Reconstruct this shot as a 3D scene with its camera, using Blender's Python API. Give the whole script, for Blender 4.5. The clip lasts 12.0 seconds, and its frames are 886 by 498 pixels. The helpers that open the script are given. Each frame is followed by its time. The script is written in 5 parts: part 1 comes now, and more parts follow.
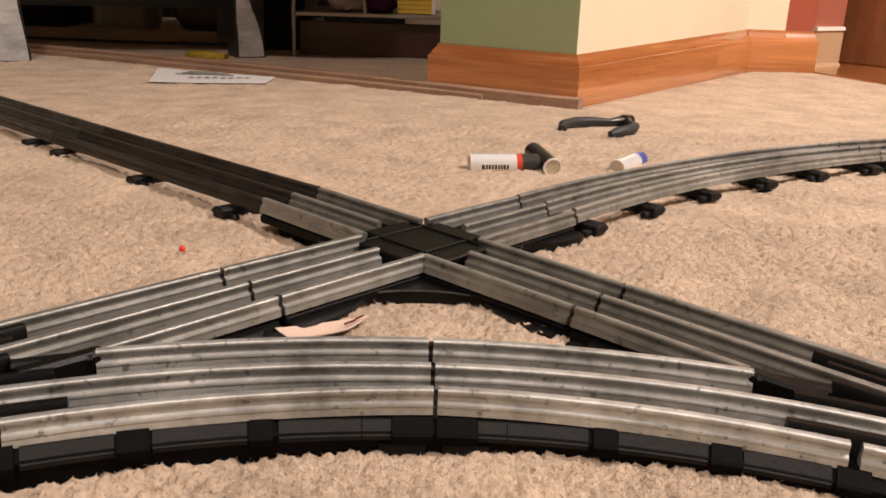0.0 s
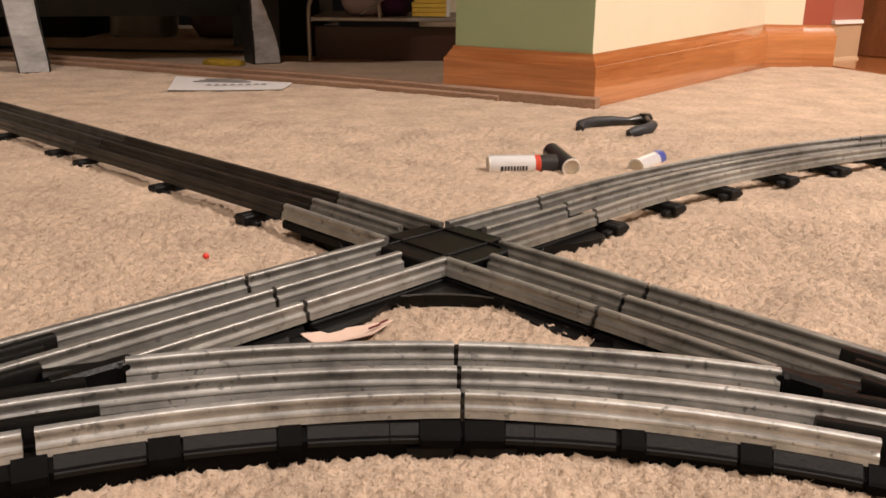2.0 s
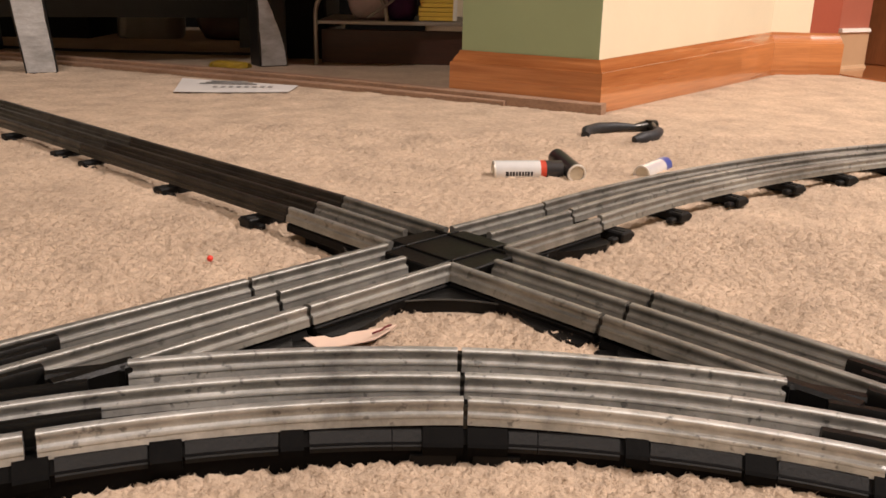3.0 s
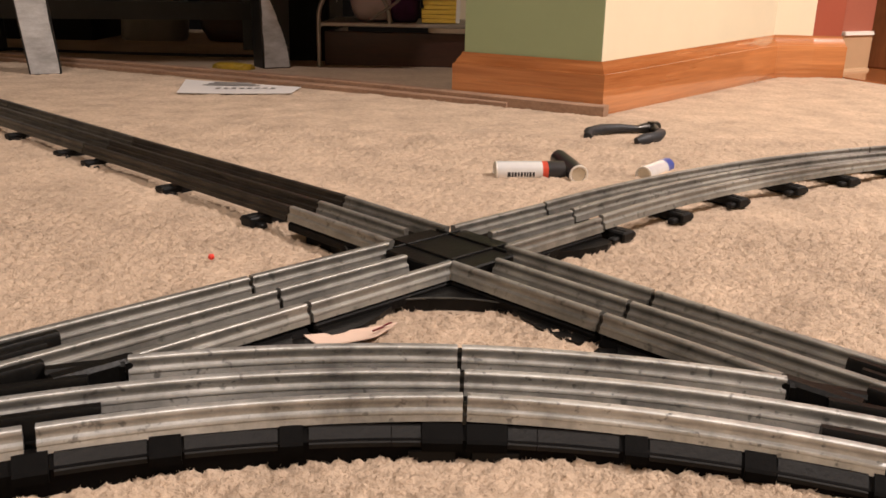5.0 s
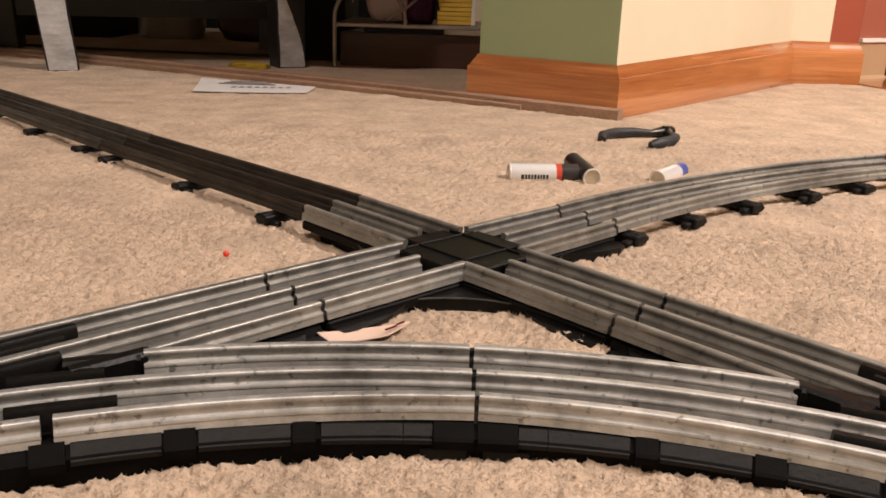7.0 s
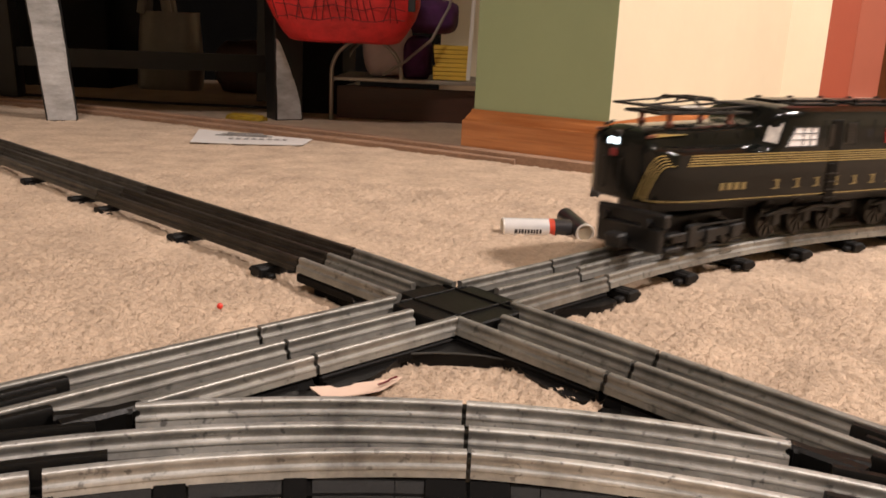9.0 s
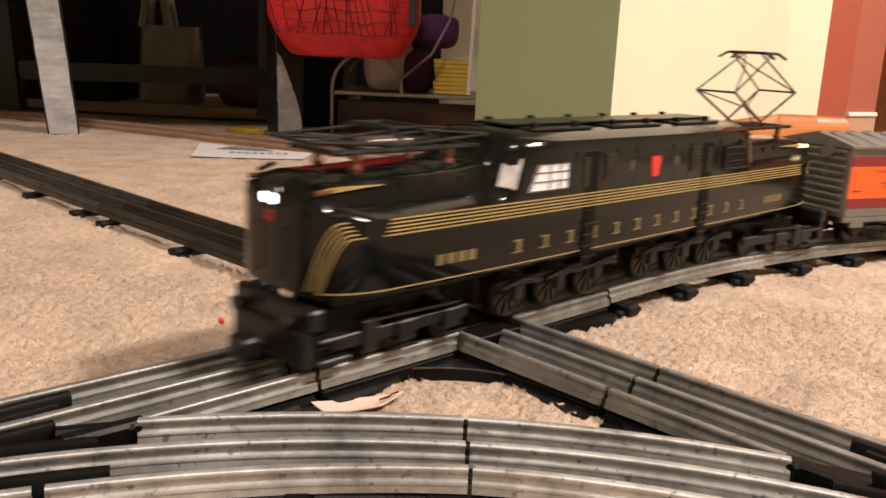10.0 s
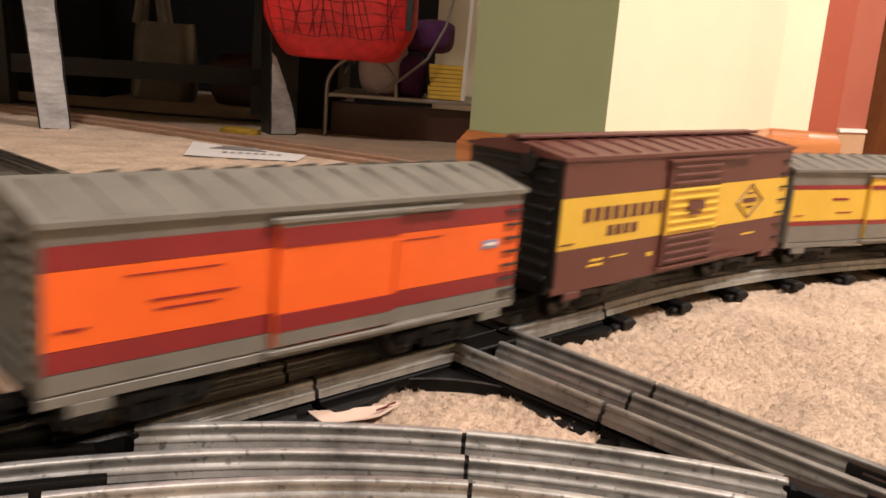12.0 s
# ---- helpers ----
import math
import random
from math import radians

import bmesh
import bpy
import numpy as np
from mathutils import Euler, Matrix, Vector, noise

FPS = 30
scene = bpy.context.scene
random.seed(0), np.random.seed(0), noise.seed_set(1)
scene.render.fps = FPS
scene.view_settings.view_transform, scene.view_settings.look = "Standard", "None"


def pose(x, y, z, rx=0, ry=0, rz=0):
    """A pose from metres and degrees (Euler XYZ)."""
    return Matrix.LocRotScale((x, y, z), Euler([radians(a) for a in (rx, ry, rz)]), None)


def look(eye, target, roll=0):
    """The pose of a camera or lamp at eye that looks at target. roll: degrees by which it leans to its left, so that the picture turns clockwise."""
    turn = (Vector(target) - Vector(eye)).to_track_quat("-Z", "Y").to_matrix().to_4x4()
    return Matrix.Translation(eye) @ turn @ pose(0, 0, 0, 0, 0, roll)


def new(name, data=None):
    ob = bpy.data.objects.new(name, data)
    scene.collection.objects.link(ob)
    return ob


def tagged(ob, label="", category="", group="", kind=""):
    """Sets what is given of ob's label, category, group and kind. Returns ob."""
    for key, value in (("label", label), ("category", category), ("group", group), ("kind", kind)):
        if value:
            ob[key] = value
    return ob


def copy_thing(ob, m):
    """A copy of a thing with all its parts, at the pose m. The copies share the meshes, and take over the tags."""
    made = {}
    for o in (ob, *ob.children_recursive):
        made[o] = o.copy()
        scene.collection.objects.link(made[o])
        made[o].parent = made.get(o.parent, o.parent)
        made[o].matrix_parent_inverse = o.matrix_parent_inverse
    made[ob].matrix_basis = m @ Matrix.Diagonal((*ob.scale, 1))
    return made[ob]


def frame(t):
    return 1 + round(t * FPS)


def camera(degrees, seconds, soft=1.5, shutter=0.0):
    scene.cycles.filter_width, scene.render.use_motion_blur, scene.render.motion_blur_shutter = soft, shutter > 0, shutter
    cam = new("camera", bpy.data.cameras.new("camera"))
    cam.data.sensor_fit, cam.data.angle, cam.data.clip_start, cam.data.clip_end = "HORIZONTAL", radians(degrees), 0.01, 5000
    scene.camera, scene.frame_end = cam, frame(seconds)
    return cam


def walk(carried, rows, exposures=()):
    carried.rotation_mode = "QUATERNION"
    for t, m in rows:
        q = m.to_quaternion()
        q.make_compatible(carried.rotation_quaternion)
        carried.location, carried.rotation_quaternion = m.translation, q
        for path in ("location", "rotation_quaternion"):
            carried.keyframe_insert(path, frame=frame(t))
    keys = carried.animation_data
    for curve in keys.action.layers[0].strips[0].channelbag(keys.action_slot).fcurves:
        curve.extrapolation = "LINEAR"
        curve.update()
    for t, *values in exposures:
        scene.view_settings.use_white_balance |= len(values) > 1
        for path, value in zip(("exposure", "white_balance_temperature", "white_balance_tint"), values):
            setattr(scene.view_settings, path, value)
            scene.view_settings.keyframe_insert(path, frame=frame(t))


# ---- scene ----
cam = camera(55.62, 12.0, soft=1.6, shutter=0.6)
PATH = [
    (0, (-0.01177, -0.36362, 0.13007), (0.09867, 1.53340, -0.49371), 1.98),
    (0.5, (-0.01161, -0.36396, 0.13223), (0.09306, 1.53639, -0.48235), 1.52),
    (1, (-0.01522, -0.36114, 0.12957), (0.07130, 1.53921, -0.48783), 0.99),
    (1.5, (-0.01356, -0.36229, 0.12897), (0.06464, 1.53826, -0.48894), 0.62),
    (2, (-0.01385, -0.36420, 0.13095), (0.05568, 1.53563, -0.49018), 0.60),
    (2.5, (-0.01377, -0.36364, 0.13120), (0.05388, 1.53758, -0.48589), 1.01),
    (3, (-0.01403, -0.36306, 0.13118), (0.04604, 1.53990, -0.48129), 1.15),
    (5, (-0.01313, -0.36382, 0.12932), (0.03990, 1.54170, -0.47581), 1.23),
    (5.5, (-0.01321, -0.36389, 0.12993), (0.03505, 1.54366, -0.46916), 1.26),
    (6, (-0.01392, -0.36459, 0.12891), (0.02513, 1.54279, -0.47138), 1.68),
    (6.5, (-0.01394, -0.36505, 0.12909), (0.01575, 1.54162, -0.47400), 1.77),
    (8.5, (-0.01429, -0.36712, 0.13074), (0.01471, 1.55881, -0.40773), 2.35),
    (9, (-0.01425, -0.36748, 0.13162), (0.02347, 1.57247, -0.35332), 2.56),
    (9.5, (-0.01486, -0.36856, 0.13217), (0.02497, 1.57727, -0.32843), 2.71),
    (10, (-0.01484, -0.36866, 0.13278), (0.02213, 1.57855, -0.32221), 2.59),
    (10.5, (-0.01443, -0.36793, 0.13230), (0.01616, 1.57863, -0.32591), 2.52),
    (11, (-0.01470, -0.36785, 0.13048), (0.01625, 1.58110, -0.31744), 2.40),
    (11.5, (-0.01527, -0.36820, 0.13195), (0.01889, 1.57957, -0.32086), 3.26),
    (12, (-0.02011, -0.36744, 0.13539), (0.04676, 1.58105, -0.31059), 4.26),
]
walk(cam, [(t, look(eye, target, roll)) for t, eye, target, roll in PATH],
     exposures=((0, 0.0), (8.5, 0.0), (9.5, 0.15), (10.5, 0.33), (11, 0.27), (12, 0.29)))

# ---- light ----
world = bpy.data.worlds.new("world")
scene.world = world
world.use_nodes = True
world.node_tree.nodes["Background"].inputs[0].default_value = (1.0, 0.85, 0.68, 1)
world.node_tree.nodes["Background"].inputs[1].default_value = 0.02


def unseen_lamp(x, y, z, size, watts, colour):
    data = bpy.data.lights.new("lamp", "AREA")
    data.shape, data.size, data.energy, data.color = "DISK", size, watts, colour
    ob = new("lamp", data)
    ob.matrix_world = pose(x, y, z)
    return ob


# unseen lamp to the right, lowered to give walls more light than floor
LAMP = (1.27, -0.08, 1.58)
unseen_lamp(*LAMP, 0.26, 52, (1.0, 0.875, 0.81))
# second unseen lamp, added to light the green wall and the foreground
LAMP_2 = (-0.35, -1.05, 2.30)
unseen_lamp(*LAMP_2, 0.34, 32, (1.0, 0.875, 0.81))


# ---- materials ----
def material(name, colour, rough=0.5, metal=0.0, vary=0.12, grain=60.0, bump=0.0, bump_scale=300.0, dark=None, emit=0.0,
             spots=0.0, stretch=(1, 1, 1), coat=0.0, rand=0.0, spec=0.5, soft=0.0):
    """A surface with broad and fine variation of its colour, and fine relief."""
    m = bpy.data.materials.new(name)
    m.use_nodes = True
    nt = m.node_tree
    b = nt.nodes["Principled BSDF"]
    if soft:
        b.inputs["Subsurface Weight"].default_value = 0.8
        b.inputs["Subsurface Radius"].default_value = (1.0, 0.7, 0.5)
        b.inputs["Subsurface Scale"].default_value = soft
    L = nt.links.new

    def node(kind, **v):
        n = nt.nodes.new(kind)
        for k, x in v.items():
            n.inputs[k].default_value = x
        return n

    co = nt.nodes.new("ShaderNodeTexCoord")
    mp = node("ShaderNodeMapping", Scale=stretch)
    L(co.outputs["Object"], mp.inputs["Vector"])
    fine = node("ShaderNodeTexNoise", Scale=grain, Detail=6.0, Roughness=0.65)
    wide = node("ShaderNodeTexNoise", Scale=grain * 0.13, Detail=3.0)
    L(mp.outputs[0], fine.inputs["Vector"])
    L(mp.outputs[0], wide.inputs["Vector"])
    add = nt.nodes.new("ShaderNodeMath")
    add.operation = "ADD"
    L(fine.outputs["Fac"], add.inputs[0])
    L(wide.outputs["Fac"], add.inputs[1])
    ramp = nt.nodes.new("ShaderNodeMapRange")
    ramp.inputs["From Min"].default_value, ramp.inputs["From Max"].default_value = 0.65, 1.35
    L(add.outputs[0], ramp.inputs["Value"])
    mix = nt.nodes.new("ShaderNodeMix")
    mix.data_type = "RGBA"
    low = dark or tuple(c * (1 - vary * 2) for c in colour)
    high = tuple(min(1.0, c * (1 + vary)) for c in colour)
    mix.inputs[6].default_value, mix.inputs[7].default_value = (*low, 1), (*high, 1)
    L(ramp.outputs[0], mix.inputs["Factor"])
    out = mix.outputs[2]
    if spots:
        sp = node("ShaderNodeTexNoise", Scale=grain * 3.0, Detail=2.0)
        L(mp.outputs[0], sp.inputs["Vector"])
        cut = nt.nodes.new("ShaderNodeMapRange")
        cut.inputs["From Min"].default_value, cut.inputs["From Max"].default_value = 0.62, 0.72
        cut.inputs["To Max"].default_value = spots
        L(sp.outputs["Fac"], cut.inputs["Value"])
        mx = nt.nodes.new("ShaderNodeMix")
        mx.data_type = "RGBA"
        mx.inputs[7].default_value = (*(c * 0.3 for c in colour), 1)
        L(cut.outputs[0], mx.inputs["Factor"])
        L(out, mx.inputs[6])
        out = mx.outputs[2]
    if rand:
        info = nt.nodes.new("ShaderNodeNewGeometry")
        hs = nt.nodes.new("ShaderNodeHueSaturation")
        mr = nt.nodes.new("ShaderNodeMapRange")
        mr.inputs["To Min"].default_value, mr.inputs["To Max"].default_value = 1 - rand, 1 + rand
        L(info.outputs["Random Per Island"], mr.inputs["Value"])
        L(mr.outputs[0], hs.inputs["Value"])
        L(out, hs.inputs["Color"])
        out = hs.outputs[0]
    L(out, b.inputs["Base Color"])
    rr = nt.nodes.new("ShaderNodeMapRange")
    rr.inputs["To Min"].default_value, rr.inputs["To Max"].default_value = max(0.02, rough * 0.8), min(1.0, rough * 1.2)
    L(wide.outputs["Fac"], rr.inputs["Value"])
    L(rr.outputs[0], b.inputs["Roughness"])
    b.inputs["Metallic"].default_value = metal
    b.inputs["Coat Weight"].default_value = coat
    b.inputs["Specular IOR Level"].default_value = spec
    if bump:
        bn = node("ShaderNodeTexNoise", Scale=bump_scale, Detail=4.0)
        L(mp.outputs[0], bn.inputs["Vector"])
        bp = node("ShaderNodeBump", Strength=bump, Distance=0.001)
        L(bn.outputs["Fac"], bp.inputs["Height"])
        L(bp.outputs[0], b.inputs["Normal"])
    if emit:
        b.inputs["Emission Color"].default_value = (*colour, 1)
        b.inputs["Emission Strength"].default_value = emit
    return m


def wood(name, light, deep, scale=(3, 3, 26), rough=0.35, coat=0.3):
    """Varnished wood with long grain."""
    m = material(name, light, rough, coat=coat, grain=9, dark=deep, stretch=scale, bump=0.12, bump_scale=20)
    return m


M_CARPET = material("carpet_pile", (0.565, 0.432, 0.322), 0.95, vary=0.17, grain=190, bump=1.0, bump_scale=900, spec=0.08)
M_BACKING = material("carpet_backing", (0.48, 0.37, 0.278), 0.95, vary=0.12, grain=120, bump=0.6, bump_scale=700, spec=0.08)
M_TIN = material("tinplate", (0.54, 0.537, 0.52), 0.42, 0.60, vary=0.30, grain=120, bump=0.10, bump_scale=500, spots=0.85)
M_OLD = material("dull_tinplate", (0.315, 0.306, 0.284), 0.42, 0.60, vary=0.3, grain=80, bump=0.10, bump_scale=400, spots=0.7)
M_BLACK = material("black_plastic", (0.006, 0.0056, 0.0053), 0.4, vary=0.3, grain=120, bump=0.15, bump_scale=700, dark=(0.004, 0.0038, 0.0036), spec=0.18)
# grey instead of black: part of the rim's glint is in the colour
M_GLOSS = material("glinting_grey_edge", (0.06, 0.058, 0.055), 0.15, vary=0.2, grain=120)
M_DUST = material("dusty_black_plastic", (0.0055, 0.0048, 0.0045), 0.55, vary=0.4, grain=150, bump=0.3, bump_scale=600, dark=(0.0025, 0.0023, 0.0022), spec=0.12)
# near-black for rust and for the shade on rails facing away from the light
M_DARKTIN = material("tarnished_shaded_tinplate", (0.050, 0.042, 0.035), 0.42, 0.4, vary=0.35, grain=70, bump=0.2, bump_scale=400, spots=0.6)
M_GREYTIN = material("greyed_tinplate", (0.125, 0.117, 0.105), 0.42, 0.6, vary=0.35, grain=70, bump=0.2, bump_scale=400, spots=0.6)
M_BASE = material("matt_black_plastic", (0.0035, 0.0031, 0.0029), 0.6, vary=0.3, grain=150, bump=0.15, bump_scale=600, spec=0.06)
M_LEDGE = material("scuffed_black_plastic", (0.0062, 0.0055, 0.0050), 0.5, vary=0.45, grain=260, bump=0.3, bump_scale=700, dark=(0.004, 0.0036, 0.0033), spec=0.2)
# lighter than the oak: the hall baseboard's reflection is put into the colour
M_TAN = material("lit_tan_trim", (0.55, 0.37, 0.22), 0.4, vary=0.06, grain=20)
M_GREYINK = material("faded_grey_ink", (0.30, 0.28, 0.27), 0.7, vary=0.2, grain=200)
M_RIM = material("white_battery_rim", (0.80, 0.76, 0.70), 0.3, 0.3, vary=0.06, grain=200)
M_TIE = material("blackened_steel", (0.010, 0.0095, 0.0095), 0.5, 0.1, spec=0.2, vary=0.3, grain=200, bump=0.2)
M_GREEN = material("green_wall_paint", (0.315, 0.385, 0.22), 0.6, vary=0.04, grain=12, bump=0.15, bump_scale=250)
M_CREAM = material("cream_wall_paint", (0.80, 0.725, 0.545), 0.6, vary=0.03, grain=12, bump=0.15, bump_scale=250)
M_RED = material("brick_red_wall_paint", (0.36, 0.080, 0.042), 0.55, vary=0.05, grain=12, bump=0.15, bump_scale=250)
M_PINK = material("salmon_wall_paint", (0.42, 0.135, 0.085), 0.55, vary=0.05, grain=12, bump=0.15, bump_scale=250)
M_WHITE = material("white_paint", (0.78, 0.74, 0.66), 0.5, vary=0.04, grain=15)
M_OAK = wood("honey_oak", (0.54, 0.215, 0.075), (0.27, 0.078, 0.020), (1.2, 1.2, 30), 0.27, 0.9)
M_DOORWOOD = wood("brown_door_wood", (0.26, 0.105, 0.04), (0.16, 0.058, 0.022), (40, 40, 6))
M_STRIP = wood("dull_brown_board", (0.36, 0.225, 0.15), (0.22, 0.13, 0.085), (4, 40, 40), 0.7, 0.0)
# red-brown darkened further to hold the shade under rack and desk
M_CRATE = wood("shaded_red_brown_wood", (0.055, 0.016, 0.007), (0.028, 0.009, 0.004), (6, 30, 60), 0.5, 0.1)
M_CHAIR = material("black_chair_paint", (0.013, 0.012, 0.012), 0.45, vary=0.3, grain=40, bump=0.2, bump_scale=120)
M_SILVER = material("brushed_silver_paint", (0.60, 0.62, 0.66), 0.36, 0.5, vary=0.30, grain=30, bump=0.9, bump_scale=70, stretch=(1, 1, 2.4))
# near-black, so that the desk's panels carry the deep shade at the back
M_DARK = material("near_black_fill", (0.010, 0.009, 0.0085), 0.75, vary=0.2, grain=20, spec=0.15)
M_PAPER = material("white_paper", (0.66, 0.63, 0.61), 0.7, vary=0.05, grain=60)
M_INK = material("black_ink", (0.03, 0.03, 0.035), 0.7)
M_RUBBER = material("black_rubber_grip", (0.022, 0.023, 0.028), 0.55, vary=0.25, grain=150, bump=0.3)
M_STEEL = material("steel", (0.40, 0.39, 0.37), 0.35, 0.9, vary=0.15, grain=120)
M_CHROME = material("nickel_plate", (0.66, 0.62, 0.55), 0.22, 1.0, vary=0.08, grain=200)
M_CAP = material("satin_battery_end", (0.62, 0.56, 0.45), 0.45, 0.6, vary=0.1, grain=200)
M_SLEEVE = material("silver_battery_label", (0.88, 0.89, 0.92), 0.20, 0.40, vary=0.05, grain=120)
M_BATBLACK = material("black_battery_label", (0.03, 0.028, 0.03), 0.3, vary=0.2, grain=120)
M_BATRED = material("red_battery_label", (0.55, 0.06, 0.03), 0.3, vary=0.1, grain=120)
M_BATBLUE = material("blue_battery_label", (0.06, 0.09, 0.35), 0.3, vary=0.1, grain=120)
M_REDBEAD = material("red_plastic", (0.80, 0.05, 0.03), 0.35, vary=0.1, grain=200)
M_REDCLOTH = material("red_nylon", (0.74, 0.026, 0.028), 0.6, vary=0.2, grain=60, bump=0.5, bump_scale=500)
M_SEAM = material("dark_red_net", (0.13, 0.006, 0.008), 0.7)
# white film made grey: the shade under the desk is in its colour
M_BAG = material("shaded_white_film", (0.19, 0.17, 0.14), 0.4, vary=0.15, grain=30, bump=0.6, bump_scale=60)
M_PINKBAG = material("pale_pink_plastic", (0.62, 0.50, 0.50), 0.4, vary=0.12, grain=30, bump=0.5, bump_scale=60)
M_YELLOW = material("yellow_paper", (0.66, 0.42, 0.05), 0.6, vary=0.12, grain=40)
M_OCHRE = material("ochre_film", (0.45, 0.30, 0.03), 0.4, vary=0.3, grain=60, bump=0.5)
M_PURPLE = material("purple_cloth", (0.065, 0.012, 0.07), 0.8, vary=0.3, grain=60, bump=0.5)
M_TUBE = material("grey_tube", (0.34, 0.31, 0.28), 0.4, 0.6, vary=0.12, grain=80)
M_CABLE = material("grey_cable", (0.30, 0.26, 0.24), 0.5)
M_BODY = material("dark_brunswick_green", (0.0044, 0.0053, 0.0046), 0.13, vary=0.12, grain=60, bump=0.01, spec=0.29)
M_ROOFBLACK = material("satin_black_roof", (0.008, 0.008, 0.008), 0.32, vary=0.2, grain=80, spec=0.3)
M_LETTER = material("dull_gold_lettering", (0.28, 0.21, 0.085), 0.5, 0.2, vary=0.2, grain=300)
M_GOLD = material("gold_paint", (0.50, 0.37, 0.13), 0.4, 0.2, vary=0.1, grain=300)
M_REDPLATE = material("red_plate", (0.75, 0.035, 0.03), 0.4, vary=0.08, grain=300)
M_WHEEL = material("blackened_wheel", (0.055, 0.052, 0.048), 0.34, 0.8, vary=0.25, grain=200)
M_FRAME = material("black_die_cast", (0.010, 0.0095, 0.0095), 0.45, 0.1, vary=0.3, grain=200, bump=0.2)
M_INSUL = material("brown_insulator", (0.15, 0.05, 0.03), 0.3, vary=0.15, grain=200)
M_HEAD = material("lit_headlight", (0.75, 0.90, 1.0), 0.3, emit=5)
M_CABDIM = material("dim_cab_window", (0.75, 0.70, 0.66), 0.25, vary=0.35, grain=140, emit=0.10)
M_CABLIT = material("lit_cab_window", (1.0, 0.86, 0.80), 0.3, vary=0.25, grain=160, emit=0.32)
M_MARKER = material("lit_marker_lamp", (1.0, 0.72, 0.30), 0.3, emit=3.0)
M_GLASS = material("smoked_glass", (0.02, 0.02, 0.022), 0.08, vary=0.1)
M_GREYCAR = material("grey_car_plastic", (0.185, 0.175, 0.15), 0.5, vary=0.14, grain=60, bump=0.1)
M_ORANGE = material("orange_car_paint", (0.88, 0.130, 0.012), 0.42, vary=0.05, grain=60)
M_MAROON = material("maroon_car_paint", (0.25, 0.017, 0.019), 0.42, vary=0.08, grain=60)
M_BROWN = material("red_brown_car_paint", (0.115, 0.036, 0.028), 0.45, vary=0.08, grain=60)
M_CARYELLOW = material("yellow_car_paint", (0.72, 0.45, 0.045), 0.42, vary=0.05, grain=60)
M_CEIL = material("white_ceiling", (0.78, 0.75, 0.70), 0.8, vary=0.04, grain=8)
M_GLOW = material("lamp_glass", (1.0, 0.85, 0.65), 0.4, emit=2.0)


# ---- building helpers ----
def link(name, bm, mat, parent=None, label="", smooth=False, m=None):
    bmesh.ops.recalc_face_normals(bm, faces=bm.faces)
    me = bpy.data.meshes.new(name)
    bm.to_mesh(me)
    bm.free()
    for k in (mat if isinstance(mat, (list, tuple)) else [mat]):
        me.materials.append(k)
    if smooth:
        for p in me.polygons:
            p.use_smooth = True
        me.set_sharp_from_angle(angle=radians(38))
    ob = new(name, me)
    if parent:
        ob.parent = parent
    if m is not None:
        ob.matrix_basis = m
    if label:
        ob["label"] = label
    return ob


def part(name, bm, mat, parent, label="", smooth=False, m=None):
    return link(name, bm, mat, parent, label, smooth, m)


def thing(name, m, label, category, group="", kind=""):
    ob = new(name)
    ob.empty_display_size = 0.01
    ob.matrix_basis = m
    return tagged(ob, label, category, group, kind)


def box(bm, x0, x1, y0, y1, z0, z1, bevel=0.0, m=None, seg=1):
    r = bmesh.ops.create_cube(bm, size=1)
    vs = r["verts"]
    for v in vs:
        v.co = ((x0 + x1) / 2 + v.co.x * (x1 - x0), (y0 + y1) / 2 + v.co.y * (y1 - y0), (z0 + z1) / 2 + v.co.z * (z1 - z0))
    if bevel:
        es = list({e for v in vs for e in v.link_edges})
        r = bmesh.ops.bevel(bm, geom=es, offset=bevel, segments=seg, affect="EDGES", profile=0.5)
        vs = list({v for f in r["faces"] for v in f.verts} | {v for v in vs if v.is_valid})
    if m is not None:
        bmesh.ops.transform(bm, matrix=m, verts=vs)
    return vs


def one_box(*a, **k):
    bm = bmesh.new()
    box(bm, *a, **k)
    return bm


def tube(bm, pts, r, n=8, cap=True):
    """A round bar along the points; r a number or one for each point."""
    pts = [Vector(p) for p in pts]
    rs = r if isinstance(r, (list, tuple)) else [r] * len(pts)
    rings, side = [], None
    for i, p in enumerate(pts):
        d = (pts[min(i + 1, len(pts) - 1)] - pts[max(i - 1, 0)]).normalized()
        if side is None:
            side = d.orthogonal().normalized()
        side = (side - d * side.dot(d)).normalized()
        up = d.cross(side)
        rings.append([bm.verts.new(p + rs[i] * (side * math.cos(2 * math.pi * k / n) + up * math.sin(2 * math.pi * k / n))) for k in range(n)])
    for a, b in zip(rings, rings[1:]):
        for k in range(n):
            bm.faces.new((a[k], a[(k + 1) % n], b[(k + 1) % n], b[k]))
    if cap:
        bm.faces.new(rings[0])
        bm.faces.new(rings[-1])
    return [v for ring in rings for v in ring]


